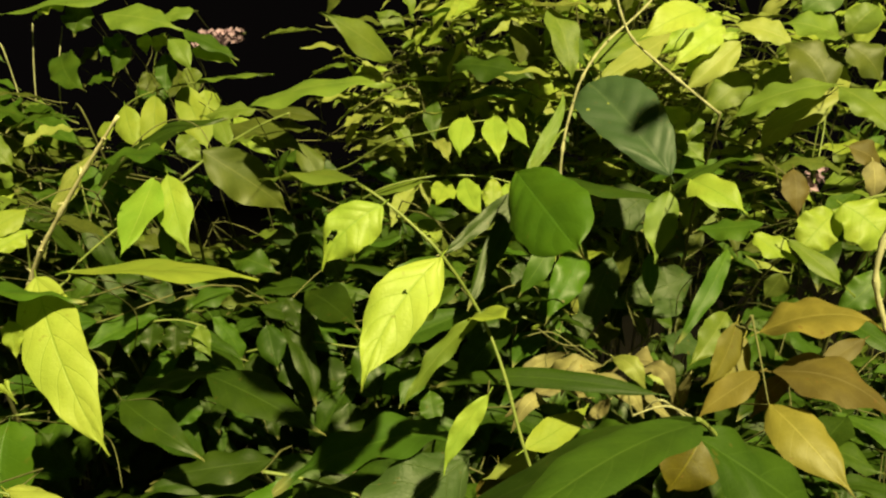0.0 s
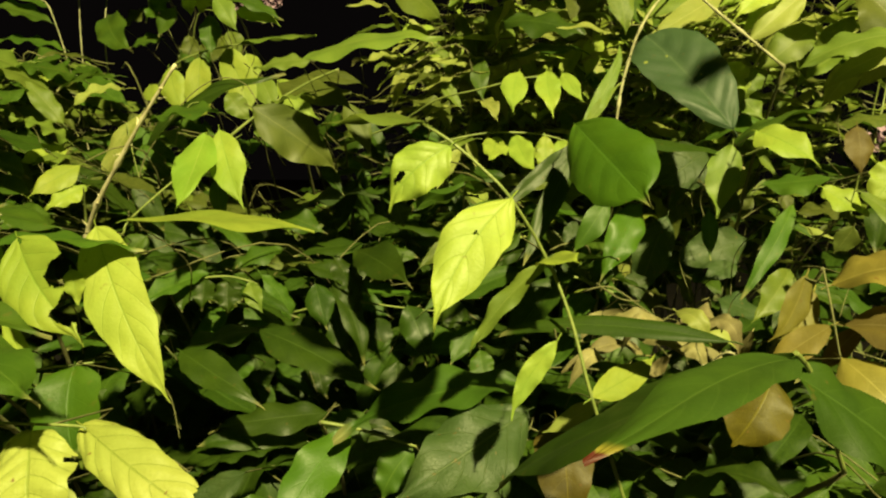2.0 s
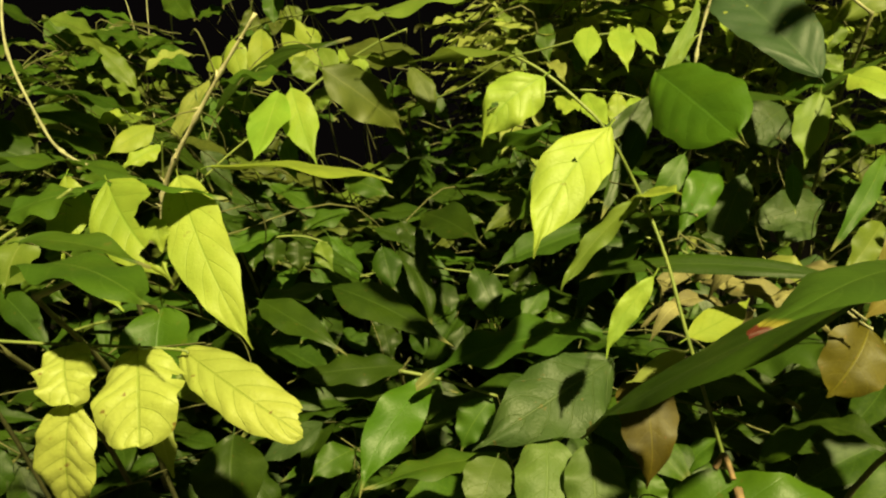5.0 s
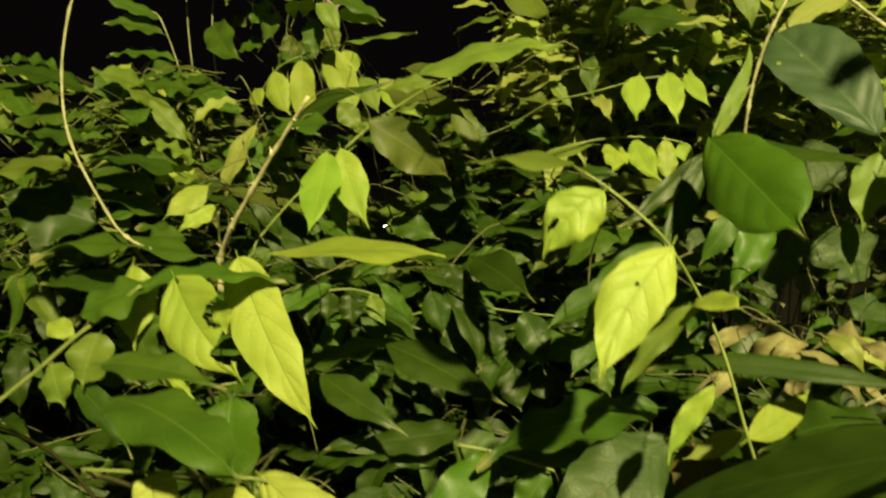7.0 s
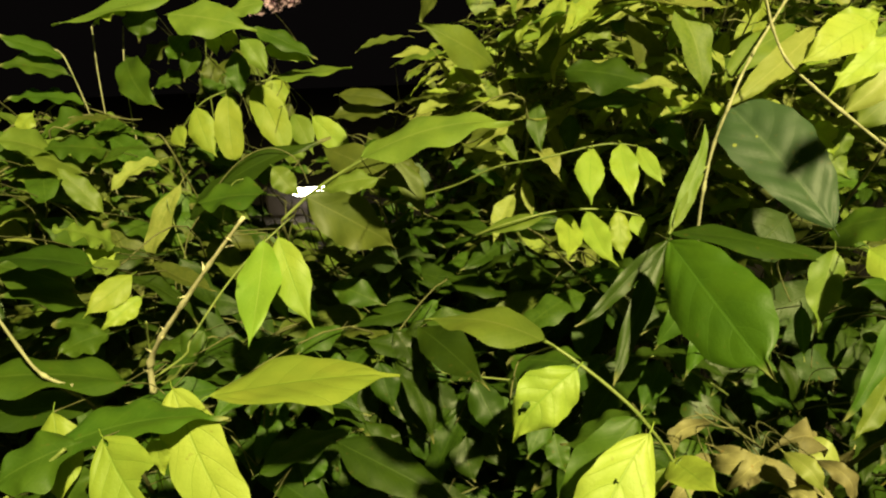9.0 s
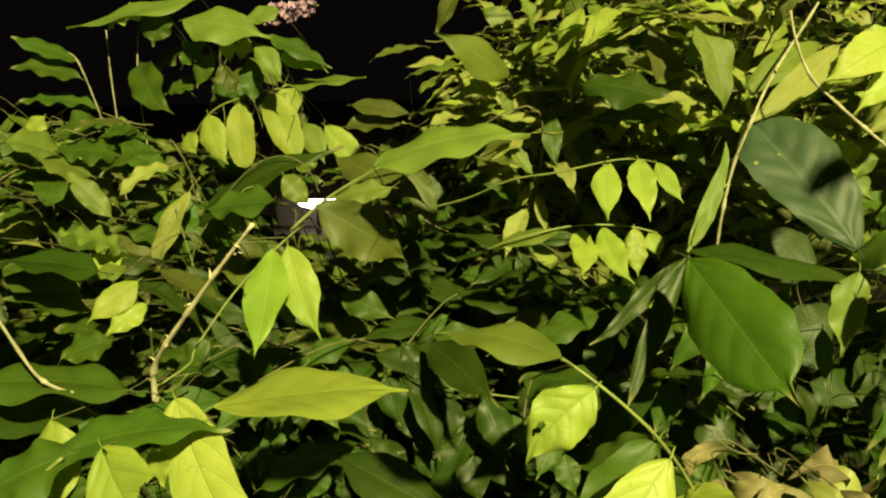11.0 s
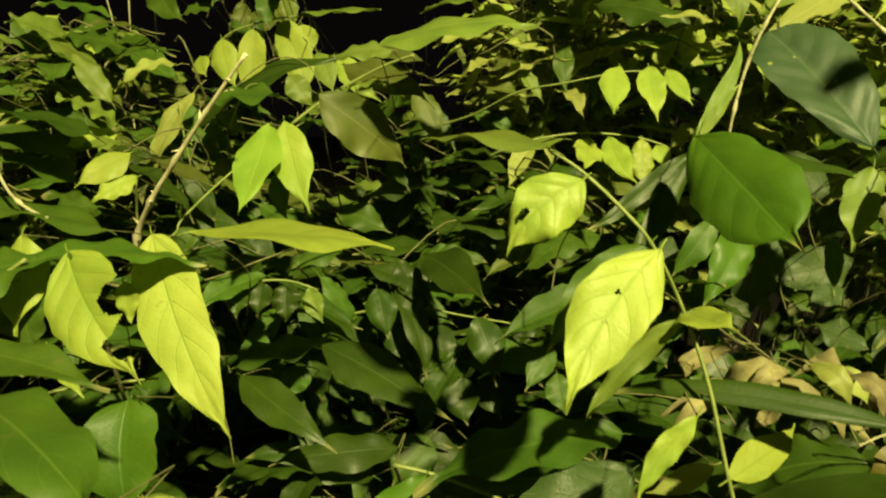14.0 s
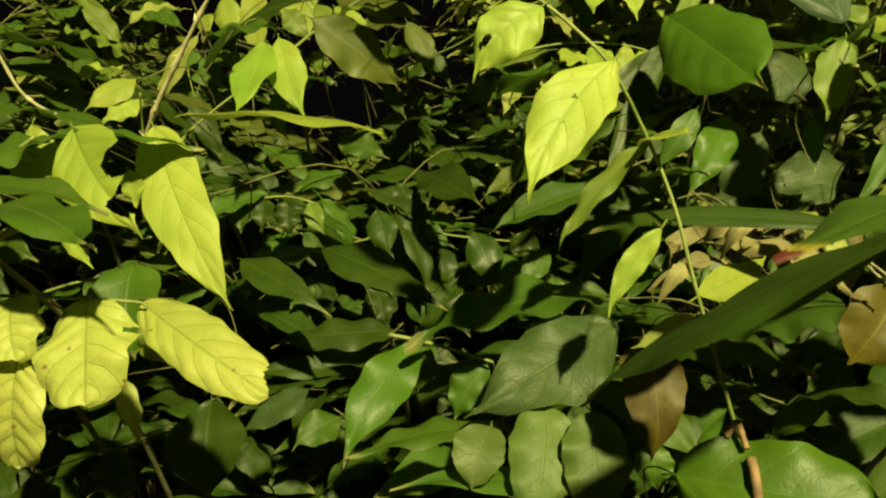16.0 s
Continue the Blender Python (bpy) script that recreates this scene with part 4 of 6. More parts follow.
g = shoot("olive_shoot", (-0.274, 0.750, 1.208), "tall shoot with wavy olive-green leaves")
rooted(g, (-0.274, 0.750, 1.208))
stem(g, 0.0016, 0.0012, (-0.274, 0.750, 1.208), (-0.240, 0.758, 1.236), (-0.193, 0.756, 1.263), (-0.159, 0.750, 1.276))
stem(g, 0.0007, 0.0005, (-0.402, 0.800, 1.120), (-0.392, 0.800, 1.177), (-0.369, 0.800, 1.213), (-0.341, 0.800, 1.248), (-0.315, 0.800, 1.268), (-0.291, 0.800, 1.274), (-0.271, 0.800, 1.266), (-0.261, 0.800, 1.251), (-0.256, 0.800, 1.236), bark="twig")
stem(g, 0.0009, 0.0007, (-0.407, 0.800, 1.225), (-0.401, 0.800, 1.190), (-0.393, 0.802, 1.150))
stem(g, 0.0009, 0.0006, (-0.345, 0.780, 1.200), (-0.338, 0.780, 1.222), (-0.328, 0.780, 1.242), (-0.317, 0.780, 1.246))
leaf(g, (-0.160, 0.620, 1.266), (-0.207, 0.615, 1.257), 0.022, "o", "limeg", 0.55, 0.004, bites=((0.8, 0.1, 0.5, 0.1),), wave=0.08, fine=2)
twig(g, (-0.160, 0.620, 1.266), (-0.159, 0.750, 1.276))
leaf(g, (-0.182, 0.682, 1.274), (-0.050, 0.707, 1.299), 0.066, "o", "limeg", 0.75, 0.01, wave=.05)
twig(g, (-0.182, 0.682, 1.274), (-0.182, 0.792, 1.192))
leaf(g, (-0.061, 0.858, 1.348), (-0.135, 0.804, 1.391), 0.040, "o", "limeg", 0.3, 0.008)
twig(g, (-0.061, 0.858, 1.348), (-0.031, 0.968, 1.302))
leaf(g, (-0.068, 0.893, 1.342), (-0.121, 0.887, 1.326), 0.035, "o", "lime", 0.6, 0.004)
twig(g, (-0.068, 0.893, 1.342), (-0.039, 1.003, 1.268))
leaf(g, (0.013, 0.833, 1.339), (0.109, 0.810, 1.315), 0.057, "o", "dark", 0.6, 0.008)
twig(g, (0.013, 0.833, 1.339), (-0.012, 0.943, 1.299))
leaf(g, (0.021, 0.844, 1.301), (0.117, 0.827, 1.302), 0.040, "o", "dark", 0.7, 0.008)
twig(g, (0.021, 0.844, 1.301), (0.011, 0.954, 1.223))
leaf(g, (-0.011, 0.886, 1.306), (-0.010, 0.852, 1.250), 0.022, "o", "green", 0.3, 0.004)
twig(g, (-0.011, 0.886, 1.306), (0.006, 0.996, 1.232))
leaf(g, (-0.231, 0.759, 1.238), (-0.175, 0.743, 1.248), 0.044, "o", "limeg", 0.8, 0.006)
leaf(g, (-0.243, 0.724, 1.236), (-0.164, 0.771, 1.174), 0.051, "o", "olive", 0.35, 0.008)
twig(g, (-0.243, 0.724, 1.236), (-0.248, 0.756, 1.229))
leaf(g, (-0.238, 0.816, 1.270), (-0.133, 0.735, 1.231), 0.038, "o", "olive", 0.5, 0.008)
twig(g, (-0.238, 0.816, 1.270), (-0.246, 0.926, 1.207))
leaf(g, (-0.145, 0.765, 1.087), (-0.078, 0.661, 1.066), 0.042, "o", "dark", 0.4, 0.006)
twig(g, (-0.145, 0.765, 1.087), (-0.116, 0.875, 1.031))
leaf(g, (-0.087, 0.825, 1.001), (-0.066, 0.707, 0.986), 0.032, "o", "dark", 0.2, 0.006)
twig(g, (-0.087, 0.825, 1.001), (-0.091, 0.935, 0.932))
leaf(g, (-0.148, 0.801, 0.976), (-0.119, 0.767, 0.916), 0.054, "o", "dark", 0.2, 0.006)
twig(g, (-0.148, 0.801, 0.976), (-0.173, 0.911, 0.876))
leaf(g, (-0.090, 0.754, 1.030), (-0.065, 0.732, 0.976), 0.035, "o", "dark", 0.25, 0.006)
twig(g, (-0.090, 0.754, 1.030), (-0.075, 0.864, 0.931))
leaf(g, (-0.241, 0.812, 1.121), (-0.183, 0.789, 1.101), 0.032, "o", "green", 0.4, 0.006)
twig(g, (-0.241, 0.812, 1.121), (-0.237, 0.922, 1.026))
leaf(g, (-0.169, 0.846, 1.250), (-0.137, 0.832, 1.189), 0.027, "o", "olive", 0.4, 0.006)
twig(g, (-0.169, 0.846, 1.250), (-0.199, 0.956, 1.210))
leaf(g, (-0.280, 1.099, 1.285), (-0.191, 1.101, 1.280), 0.040, "o", "olive", 0.6, 0.006)
twig(g, (-0.280, 1.099, 1.285), (-0.237, 1.037, 1.244))
leaf(g, (-0.270, 1.101, 1.315), (-0.178, 1.099, 1.298), 0.039, "o", "olive", 0.6, 0.006)
twig(g, (-0.270, 1.101, 1.315), (-0.276, 1.073, 1.255))
leaf(g, (-0.177, 0.994, 1.352), (-0.105, 0.978, 1.362), 0.059, "o", "limeg", 0.8, 0.006)
twig(g, (-0.177, 0.994, 1.352), (-0.197, 1.104, 1.256))
leaf(g, (-0.066, 0.945, 1.302), (-0.173, 0.922, 1.310), 0.087, "o", "olive", 0.8, 0.006)
twig(g, (-0.066, 0.945, 1.302), (-0.070, 1.055, 1.242))
leaf(g, (-0.178, 1.114, 1.252), (-0.240, 1.086, 1.244), 0.056, "o", "olive", 0.7, 0.006)
twig(g, (-0.178, 1.114, 1.252), (-0.168, 1.023, 1.184))
leaf(g, (-0.052, 0.921, 1.373), (0.030, 0.909, 1.394), 0.047, "o", "limeg", 0.6, 0.006)
twig(g, (-0.052, 0.921, 1.373), (-0.051, 1.031, 1.295))
leaf(g, (-0.002, 0.913, 1.333), (0.032, 0.926, 1.379), 0.033, "o", "limeg", 0.4, 0.006)
twig(g, (-0.002, 0.913, 1.333), (-0.032, 1.023, 1.257))
leaf(g, (0.034, 0.936, 1.338), (0.000, 0.932, 1.326), 0.029, "o", "lime", 0.5, 0.006)
twig(g, (0.034, 0.936, 1.338), (0.011, 1.046, 1.283))
leaf(g, (0.052, 0.970, 1.390), (0.092, 0.963, 1.356), 0.035, "o", "limeg", 0.5, 0.006)
twig(g, (0.052, 0.970, 1.390), (0.058, 1.080, 1.301))
leaf(g, (0.059, 0.892, 1.322), (0.033, 0.884, 1.292), 0.023, "o", "pale", 0.4, 0.006)
twig(g, (0.059, 0.892, 1.322), (0.069, 1.002, 1.281))
leaf(g, (0.077, 0.994, 1.401), (0.173, 0.992, 1.377), 0.075, "o", "green", 0.7, 0.006)
twig(g, (0.077, 0.994, 1.401), (0.075, 1.104, 1.338))
leaf(g, (0.174, 0.997, 1.397), (0.228, 0.968, 1.357), 0.058, "o", "green", 0.7, 0.006)
twig(g, (0.174, 0.997, 1.397), (0.162, 1.107, 1.303))
leaf(g, (0.095, 0.945, 1.365), (0.168, 0.948, 1.367), 0.059, "o", "limeg", 0.8, 0.006)
twig(g, (0.095, 0.945, 1.365), (0.087, 1.055, 1.308))
leaf(g, (0.121, 0.885, 1.286), (0.151, 0.854, 1.238), 0.027, "o", "green", 0.4, 0.006)
twig(g, (0.121, 0.885, 1.286), (0.145, 0.995, 1.246))
leaf(g, (0.032, 0.924, 1.287), (0.029, 0.903, 1.243), 0.024, "o", "green", 0.4, 0.006)
twig(g, (0.032, 0.924, 1.287), (0.010, 1.034, 1.243))
leaf(g, (0.116, 0.896, 1.329), (0.128, 0.886, 1.289), 0.015, "o", "dry", 0.3, 0.006)
twig(g, (0.116, 0.896, 1.329), (0.093, 1.006, 1.275))
leaf(g, (-0.095, 0.913, 1.259), (-0.044, 0.885, 1.221), 0.047, "o", "olive", 0.7, 0.006)
twig(g, (-0.095, 0.913, 1.259), (-0.082, 1.023, 1.219))
leaf(g, (-0.148, 0.880, 1.219), (-0.179, 0.887, 1.251), 0.031, "o", "olive", 0.6, 0.006)
twig(g, (-0.148, 0.880, 1.219), (-0.175, 0.990, 1.119))
leaf(g, (-0.051, 0.948, 1.399), (-0.090, 0.954, 1.427), 0.028, "o", "limeg", 0.3, 0.006)
twig(g, (-0.051, 0.948, 1.399), (-0.081, 1.058, 1.312))
leaf(g, (-0.004, 0.954, 1.417), (0.037, 0.961, 1.441), 0.029, "o", "green", 0.5, 0.006)
twig(g, (-0.004, 0.954, 1.417), (-0.002, 1.064, 1.325))
leaf(g, (0.063, 0.954, 1.408), (0.110, 0.962, 1.432), 0.034, "o", "limeg", 0.5, 0.006)
twig(g, (0.063, 0.954, 1.408), (0.057, 1.064, 1.317))
leaf(g, (-0.014, 0.910, 1.408), (-0.026, 0.918, 1.439), 0.023, "o", "lime", 0.4, 0.006)
twig(g, (-0.014, 0.910, 1.408), (-0.025, 1.020, 1.313))
# arching leaf in shadow, its darkness put into the leaf colour
leaf(g, (-0.388, 0.806, 1.202), (-0.231, 0.820, 1.278), 0.039, "o", "dark", 0.6, 0.02, bend=0)
twig(g, (-0.388, 0.806, 1.202), (-0.369, 0.916, 1.118))
leaf(g, (-0.362, 1.102, 1.346), (-0.348, 1.098, 1.301), 0.035, "o", "lime", 0.3, 0.004)
twig(g, (-0.362, 1.102, 1.346), (-0.312, 0.926, 1.308))
leaf(g, (-0.347, 1.098, 1.221), (-0.333, 1.102, 1.261), 0.035, "o", "limeg", 0.4, 0.004)
twig(g, (-0.347, 1.098, 1.221), (-0.300, 0.918, 1.215))
leaf(g, (-0.287, 0.756, 1.233), (-0.367, 0.755, 1.223), 0.065, "o", "green", 0.8, 0.004)
twig(g, (-0.287, 0.756, 1.233), (-0.270, 0.751, 1.211))
leaf(g, (-0.288, 0.788, 1.256), (-0.262, 0.785, 1.225), 0.024, "o", "limeg", 0.3, 0.004)
twig(g, (-0.288, 0.788, 1.256), (-0.315, 0.898, 1.165))
leaf(g, (-0.396, 1.103, 1.340), (-0.361, 1.097, 1.279), 0.035, "o", "olive", 0.5, 0.004)
twig(g, (-0.396, 1.103, 1.340), (-0.355, 0.986, 1.259))
leaf(g, (-0.415, 1.099, 1.327), (-0.468, 1.101, 1.353), 0.046, "o", "green", 0.5, 0.004)
twig(g, (-0.415, 1.099, 1.327), (-0.381, 1.005, 1.280))
leaf(g, (-0.452, 1.128, 1.348), (-0.381, 1.130, 1.366), 0.059, "o", "olive", 0.5, 0.004)
twig(g, (-0.452, 1.128, 1.348), (-0.464, 1.265, 1.296))

g = shoot("left_shoot", (-0.524, 1.056, 1.094), "shoot with a fan of small oval lime leaflets")
rooted(g, (-0.524, 1.056, 1.094))
stem(g, 0.0016, 0.0009, (-0.524, 1.056, 1.094), (-0.503, 1.058, 1.209), (-0.478, 1.020, 1.262), (-0.432, 0.990, 1.311), (-0.388, 0.985, 1.330), (-0.340, 0.985, 1.340), (-0.315, 0.985, 1.341))
leaf(g, (-0.461, 0.985, 1.287), (-0.444, 0.965, 1.262), 0.025, "o", "lime", 0.10, 0.003, wave=.02)
twig(g, (-0.461, 0.985, 1.287), (-0.444, 0.988, 1.300))
leaf(g, (-0.433, 0.985, 1.310), (-0.409, 0.965, 1.247), 0.036, "o", "lime", 0.10, 0.003, wave=.02)
twig(g, (-0.433, 0.985, 1.310), (-0.431, 0.988, 1.311))
leaf(g, (-0.389, 0.985, 1.324), (-0.384, 0.965, 1.244), 0.036, "b", "lime", 0.12, 0.003, wave=.02)
twig(g, (-0.389, 0.985, 1.324), (-0.389, 0.988, 1.330))
leaf(g, (-0.354, 0.985, 1.334), (-0.315, 0.965, 1.250), 0.041, "e", "lime", 0.15, 0.003, wave=.02)
twig(g, (-0.354, 0.985, 1.334), (-0.356, 0.988, 1.338))
leaf(g, (-0.310, 0.985, 1.297), (-0.284, 0.965, 1.247), 0.030, "o", "limeg", 0.10, 0.003, wave=.02)
twig(g, (-0.310, 0.985, 1.297), (-0.319, 0.988, 1.340))
leaf(g, (-0.285, 0.985, 1.293), (-0.228, 0.965, 1.237), 0.032, "o", "lime", 0.20, 0.003, wave=.02)
twig(g, (-0.285, 0.985, 1.293), (-0.319, 0.988, 1.340))
leaf(g, (-0.333, 0.985, 1.341), (-0.230, 0.980, 1.349), 0.055, "l", "limeg", 0.85, 0.003)
leaf(g, (-0.395, 1.123, 1.383), (-0.376, 1.113, 1.340), 0.036, "o", "limeg", 0.2, 0.003)
twig(g, (-0.395, 1.123, 1.383), (-0.375, 1.260, 1.317))
leaf(g, (-0.501, 0.958, 1.374), (-0.436, 0.878, 1.312), 0.042, "o", "green", 0.2, 0.006)
twig(g, (-0.501, 0.958, 1.374), (-0.471, 1.068, 1.323))
leaf(g, (-0.435, 0.940, 1.420), (-0.329, 0.918, 1.398), 0.058, "o", "limeg", 0.5, 0.006)
twig(g, (-0.435, 0.940, 1.420), (-0.458, 1.050, 1.377))
leaf(g, (-0.462, 0.943, 1.435), (-0.471, 0.932, 1.390), 0.038, "r", "green", 0.2, 0.004)
twig(g, (-0.462, 0.943, 1.435), (-0.480, 1.053, 1.344))
leaf(g, (-0.415, 0.947, 1.445), (-0.559, 0.913, 1.412), 0.037, "o", "limeg", 0.6, 0.004)
twig(g, (-0.415, 0.947, 1.445), (-0.432, 1.057, 1.371))
leaf(g, (-0.474, 0.931, 1.432), (-0.520, 0.925, 1.411), 0.038, "o", "lime", 0.6, 0.004)
twig(g, (-0.474, 0.931, 1.432), (-0.448, 1.041, 1.354))
leaf(g, (-0.338, 0.949, 1.401), (-0.263, 0.942, 1.363), 0.030, "o", "green", 0.6, 0.004)
twig(g, (-0.338, 0.949, 1.401), (-0.356, 1.059, 1.339))
leaf(g, (-0.350, 0.936, 1.391), (-0.321, 0.926, 1.345), 0.026, "o", "limeg", 0.3, 0.004)
twig(g, (-0.350, 0.936, 1.391), (-0.370, 1.046, 1.313))
leaf(g, (-0.329, 0.954, 1.378), (-0.269, 0.952, 1.359), 0.026, "o", "lime", 0.4, 0.004)
twig(g, (-0.329, 0.954, 1.378), (-0.354, 1.064, 1.309))
leaf(g, (-0.366, 0.958, 1.399), (-0.377, 0.951, 1.373), 0.021, "o", "lime", 0.3, 0.004)
twig(g, (-0.366, 0.958, 1.399), (-0.380, 1.068, 1.305))
leaf(g, (-0.410, 1.098, 1.207), (-0.315, 1.102, 1.213), 0.064, "o", "green", 0.8, 0.004)
twig(g, (-0.410, 1.098, 1.207), (-0.355, 0.969, 1.201))
leaf(g, (-0.388, 0.957, 1.398), (-0.387, 0.950, 1.371), 0.019, "o", "lime", 0.3, 0.003)
twig(g, (-0.388, 0.957, 1.398), (-0.365, 1.067, 1.300))
leaf(g, (-0.409, 0.952, 1.381), (-0.428, 0.942, 1.343), 0.026, "o", "green", 0.4, 0.003)
twig(g, (-0.409, 0.952, 1.381), (-0.386, 1.062, 1.283))
leaf(g, (-0.451, 1.106, 1.374), (-0.442, 1.094, 1.324), 0.027, "o", "olive", 0.4, 0.003)
twig(g, (-0.451, 1.106, 1.374), (-0.430, 1.070, 1.273))
leaf(g, (-0.371, 0.973, 1.376), (-0.366, 0.959, 1.320), 0.029, "o", "green", 0.3, 0.003)
twig(g, (-0.371, 0.973, 1.376), (-0.393, 1.083, 1.332))
leaf(g, (-0.422, 0.966, 1.398), (-0.452, 0.957, 1.366), 0.036, "o", "green", 0.5, 0.003)
twig(g, (-0.422, 0.966, 1.398), (-0.427, 1.076, 1.298))
leaf(g, (-0.428, 1.106, 1.354), (-0.471, 1.094, 1.312), 0.033, "o", "olive", 0.4, 0.003)
twig(g, (-0.428, 1.106, 1.354), (-0.356, 1.077, 1.267))
leaf(g, (-0.328, 0.967, 1.431), (-0.376, 0.962, 1.419), 0.031, "o", "limeg", 0.5, 0.003)
twig(g, (-0.328, 0.967, 1.431), (-0.314, 1.077, 1.381))
leaf(g, (-0.461, 0.994, 1.390), (-0.497, 0.986, 1.364), 0.036, "o", "olive", 0.6, 0.003)
twig(g, (-0.461, 0.994, 1.390), (-0.463, 1.104, 1.304))
leaf(g, (-0.441, 0.984, 1.348), (-0.484, 0.980, 1.336), 0.036, "o", "green", 0.6, 0.003)
twig(g, (-0.441, 0.984, 1.348), (-0.463, 1.094, 1.307))
leaf(g, (-0.376, 1.104, 1.312), (-0.320, 1.096, 1.275), 0.031, "o", "olive", 0.6, 0.003)
twig(g, (-0.376, 1.104, 1.312), (-0.347, 1.050, 1.226))

g = shoot("far_left_shoot", (-0.521, 0.937, 1.164), "upright shoot with narrow green leaves beside bare stems")
rooted(g, (-0.521, 0.937, 1.164))
stem(g, 0.0009, 0.0007, (-0.521, 0.937, 1.164), (-0.527, 0.932, 1.230), (-0.530, 0.922, 1.273), (-0.538, 0.914, 1.327), (-0.554, 0.915, 1.376), (-0.567, 0.917, 1.386), bark=True)
stem(g, 0.0009, 0.0007, (-0.536, 0.957, 1.248), (-0.532, 0.948, 1.298), (-0.536, 0.953, 1.359), (-0.536, 0.955, 1.412), bark=True)
stem(g, 0.0009, 0.0007, (-0.492, 0.938, 1.249), (-0.502, 0.950, 1.344), (-0.503, 0.966, 1.411), bark=True)
leaf(g, (-0.550, 0.910, 1.356), (-0.614, 0.881, 1.371), 0.037, "l", "green", 0.6, 0.004)
leaf(g, (-0.556, 0.915, 1.376), (-0.613, 0.888, 1.400), 0.029, "l", "green", 0.6, 0.004)
leaf(g, (-0.538, 0.913, 1.324), (-0.621, 0.892, 1.332), 0.033, "l", "green", 0.7, 0.004)
leaf(g, (-0.575, 0.869, 1.316), (-0.589, 0.862, 1.290), 0.024, "o", "lime", 0.4, 0.004)
twig(g, (-0.575, 0.869, 1.316), (-0.591, 0.979, 1.222))
leaf(g, (-0.514, 0.868, 1.306), (-0.570, 0.862, 1.285), 0.048, "o", "green", 0.6, 0.004)
twig(g, (-0.514, 0.868, 1.306), (-0.535, 0.917, 1.306))
leaf(g, (-0.531, 0.864, 1.288), (-0.547, 0.856, 1.261), 0.026, "o", "lime", 0.3, 0.004)
twig(g, (-0.531, 0.864, 1.288), (-0.532, 0.974, 1.214))
leaf(g, (-0.418, 0.700, 1.193), (-0.456, 0.675, 1.180), 0.026, "o", "lime", 0.5, 0.003)
twig(g, (-0.418, 0.700, 1.193), (-0.402, 0.810, 1.113))
leaf(g, (-0.395, 0.677, 1.178), (-0.431, 0.648, 1.150), 0.026, "o", "lime", 0.3, 0.003)
twig(g, (-0.395, 0.677, 1.178), (-0.374, 0.787, 1.137))
leaf(g, (-0.387, 0.672, 1.158), (-0.414, 0.646, 1.137), 0.022, "o", "lime", 0.3, 0.003)
twig(g, (-0.387, 0.672, 1.158), (-0.403, 0.782, 1.086))
leaf(g, (-0.446, 0.688, 1.146), (-0.505, 0.651, 1.172), 0.036, "o", "green", 0.7, 0.004)
twig(g, (-0.446, 0.688, 1.146), (-0.422, 0.798, 1.049))
leaf(g, (-0.408, 0.645, 1.134), (-0.443, 0.621, 1.124), 0.035, "o", "green", 0.6, 0.004)
twig(g, (-0.408, 0.645, 1.134), (-0.418, 0.755, 1.091))
leaf(g, (-0.545, 0.797, 1.269), (-0.572, 0.784, 1.306), 0.037, "o", "green", 0.6, 0.004)
twig(g, (-0.545, 0.797, 1.269), (-0.567, 0.907, 1.222))
leaf(g, (-0.510, 0.815, 1.253), (-0.575, 0.792, 1.253), 0.034, "o", "limeg", 0.6, 0.004)
twig(g, (-0.510, 0.815, 1.253), (-0.518, 0.925, 1.162))
leaf(g, (-0.493, 0.809, 1.226), (-0.558, 0.789, 1.241), 0.030, "o", "limeg", 0.6, 0.004)
twig(g, (-0.493, 0.809, 1.226), (-0.479, 0.919, 1.135))
leaf(g, (-0.478, 0.779, 1.187), (-0.529, 0.764, 1.215), 0.035, "o", "green", 0.6, 0.004)
twig(g, (-0.478, 0.779, 1.187), (-0.492, 0.889, 1.146))
leaf(g, (-0.408, 0.839, 1.170), (-0.492, 0.823, 1.199), 0.039, "o", "green", 0.7, 0.004)
twig(g, (-0.408, 0.839, 1.170), (-0.427, 0.949, 1.125))
leaf(g, (-0.354, 0.722, 1.106), (-0.377, 0.715, 1.079), 0.028, "o", "green", 0.3, 0.004)
twig(g, (-0.354, 0.722, 1.106), (-0.325, 0.832, 1.062))
leaf(g, (-0.537, 0.675, 1.294), (-0.585, 0.649, 1.303), 0.044, "o", "green", 0.8, 0.004)
twig(g, (-0.537, 0.675, 1.294), (-0.518, 0.785, 1.246))
leaf(g, (-0.556, 0.670, 1.281), (-0.601, 0.640, 1.263), 0.046, "o", "green", 0.7, 0.004)
twig(g, (-0.556, 0.670, 1.281), (-0.531, 0.780, 1.183))
leaf(g, (-0.500, 0.656, 1.273), (-0.570, 0.630, 1.297), 0.063, "o", "dark", 0.8, 0.004)
twig(g, (-0.500, 0.656, 1.273), (-0.485, 0.766, 1.173))
leaf(g, (-0.515, 0.671, 1.258), (-0.572, 0.640, 1.240), 0.054, "o", "green", 0.7, 0.004)
twig(g, (-0.515, 0.671, 1.258), (-0.486, 0.781, 1.206))
leaf(g, (-0.500, 0.647, 1.225), (-0.544, 0.623, 1.235), 0.041, "o", "dark", 0.7, 0.004)
twig(g, (-0.500, 0.647, 1.225), (-0.476, 0.757, 1.162))
leaf(g, (-0.514, 0.632, 1.207), (-0.571, 0.591, 1.193), 0.057, "o", "limeg", 0.8, 0.004)
twig(g, (-0.514, 0.632, 1.207), (-0.492, 0.742, 1.137))
leaf(g, (-0.415, 0.653, 1.193), (-0.493, 0.625, 1.209), 0.067, "o", "dark", 0.9, 0.004)
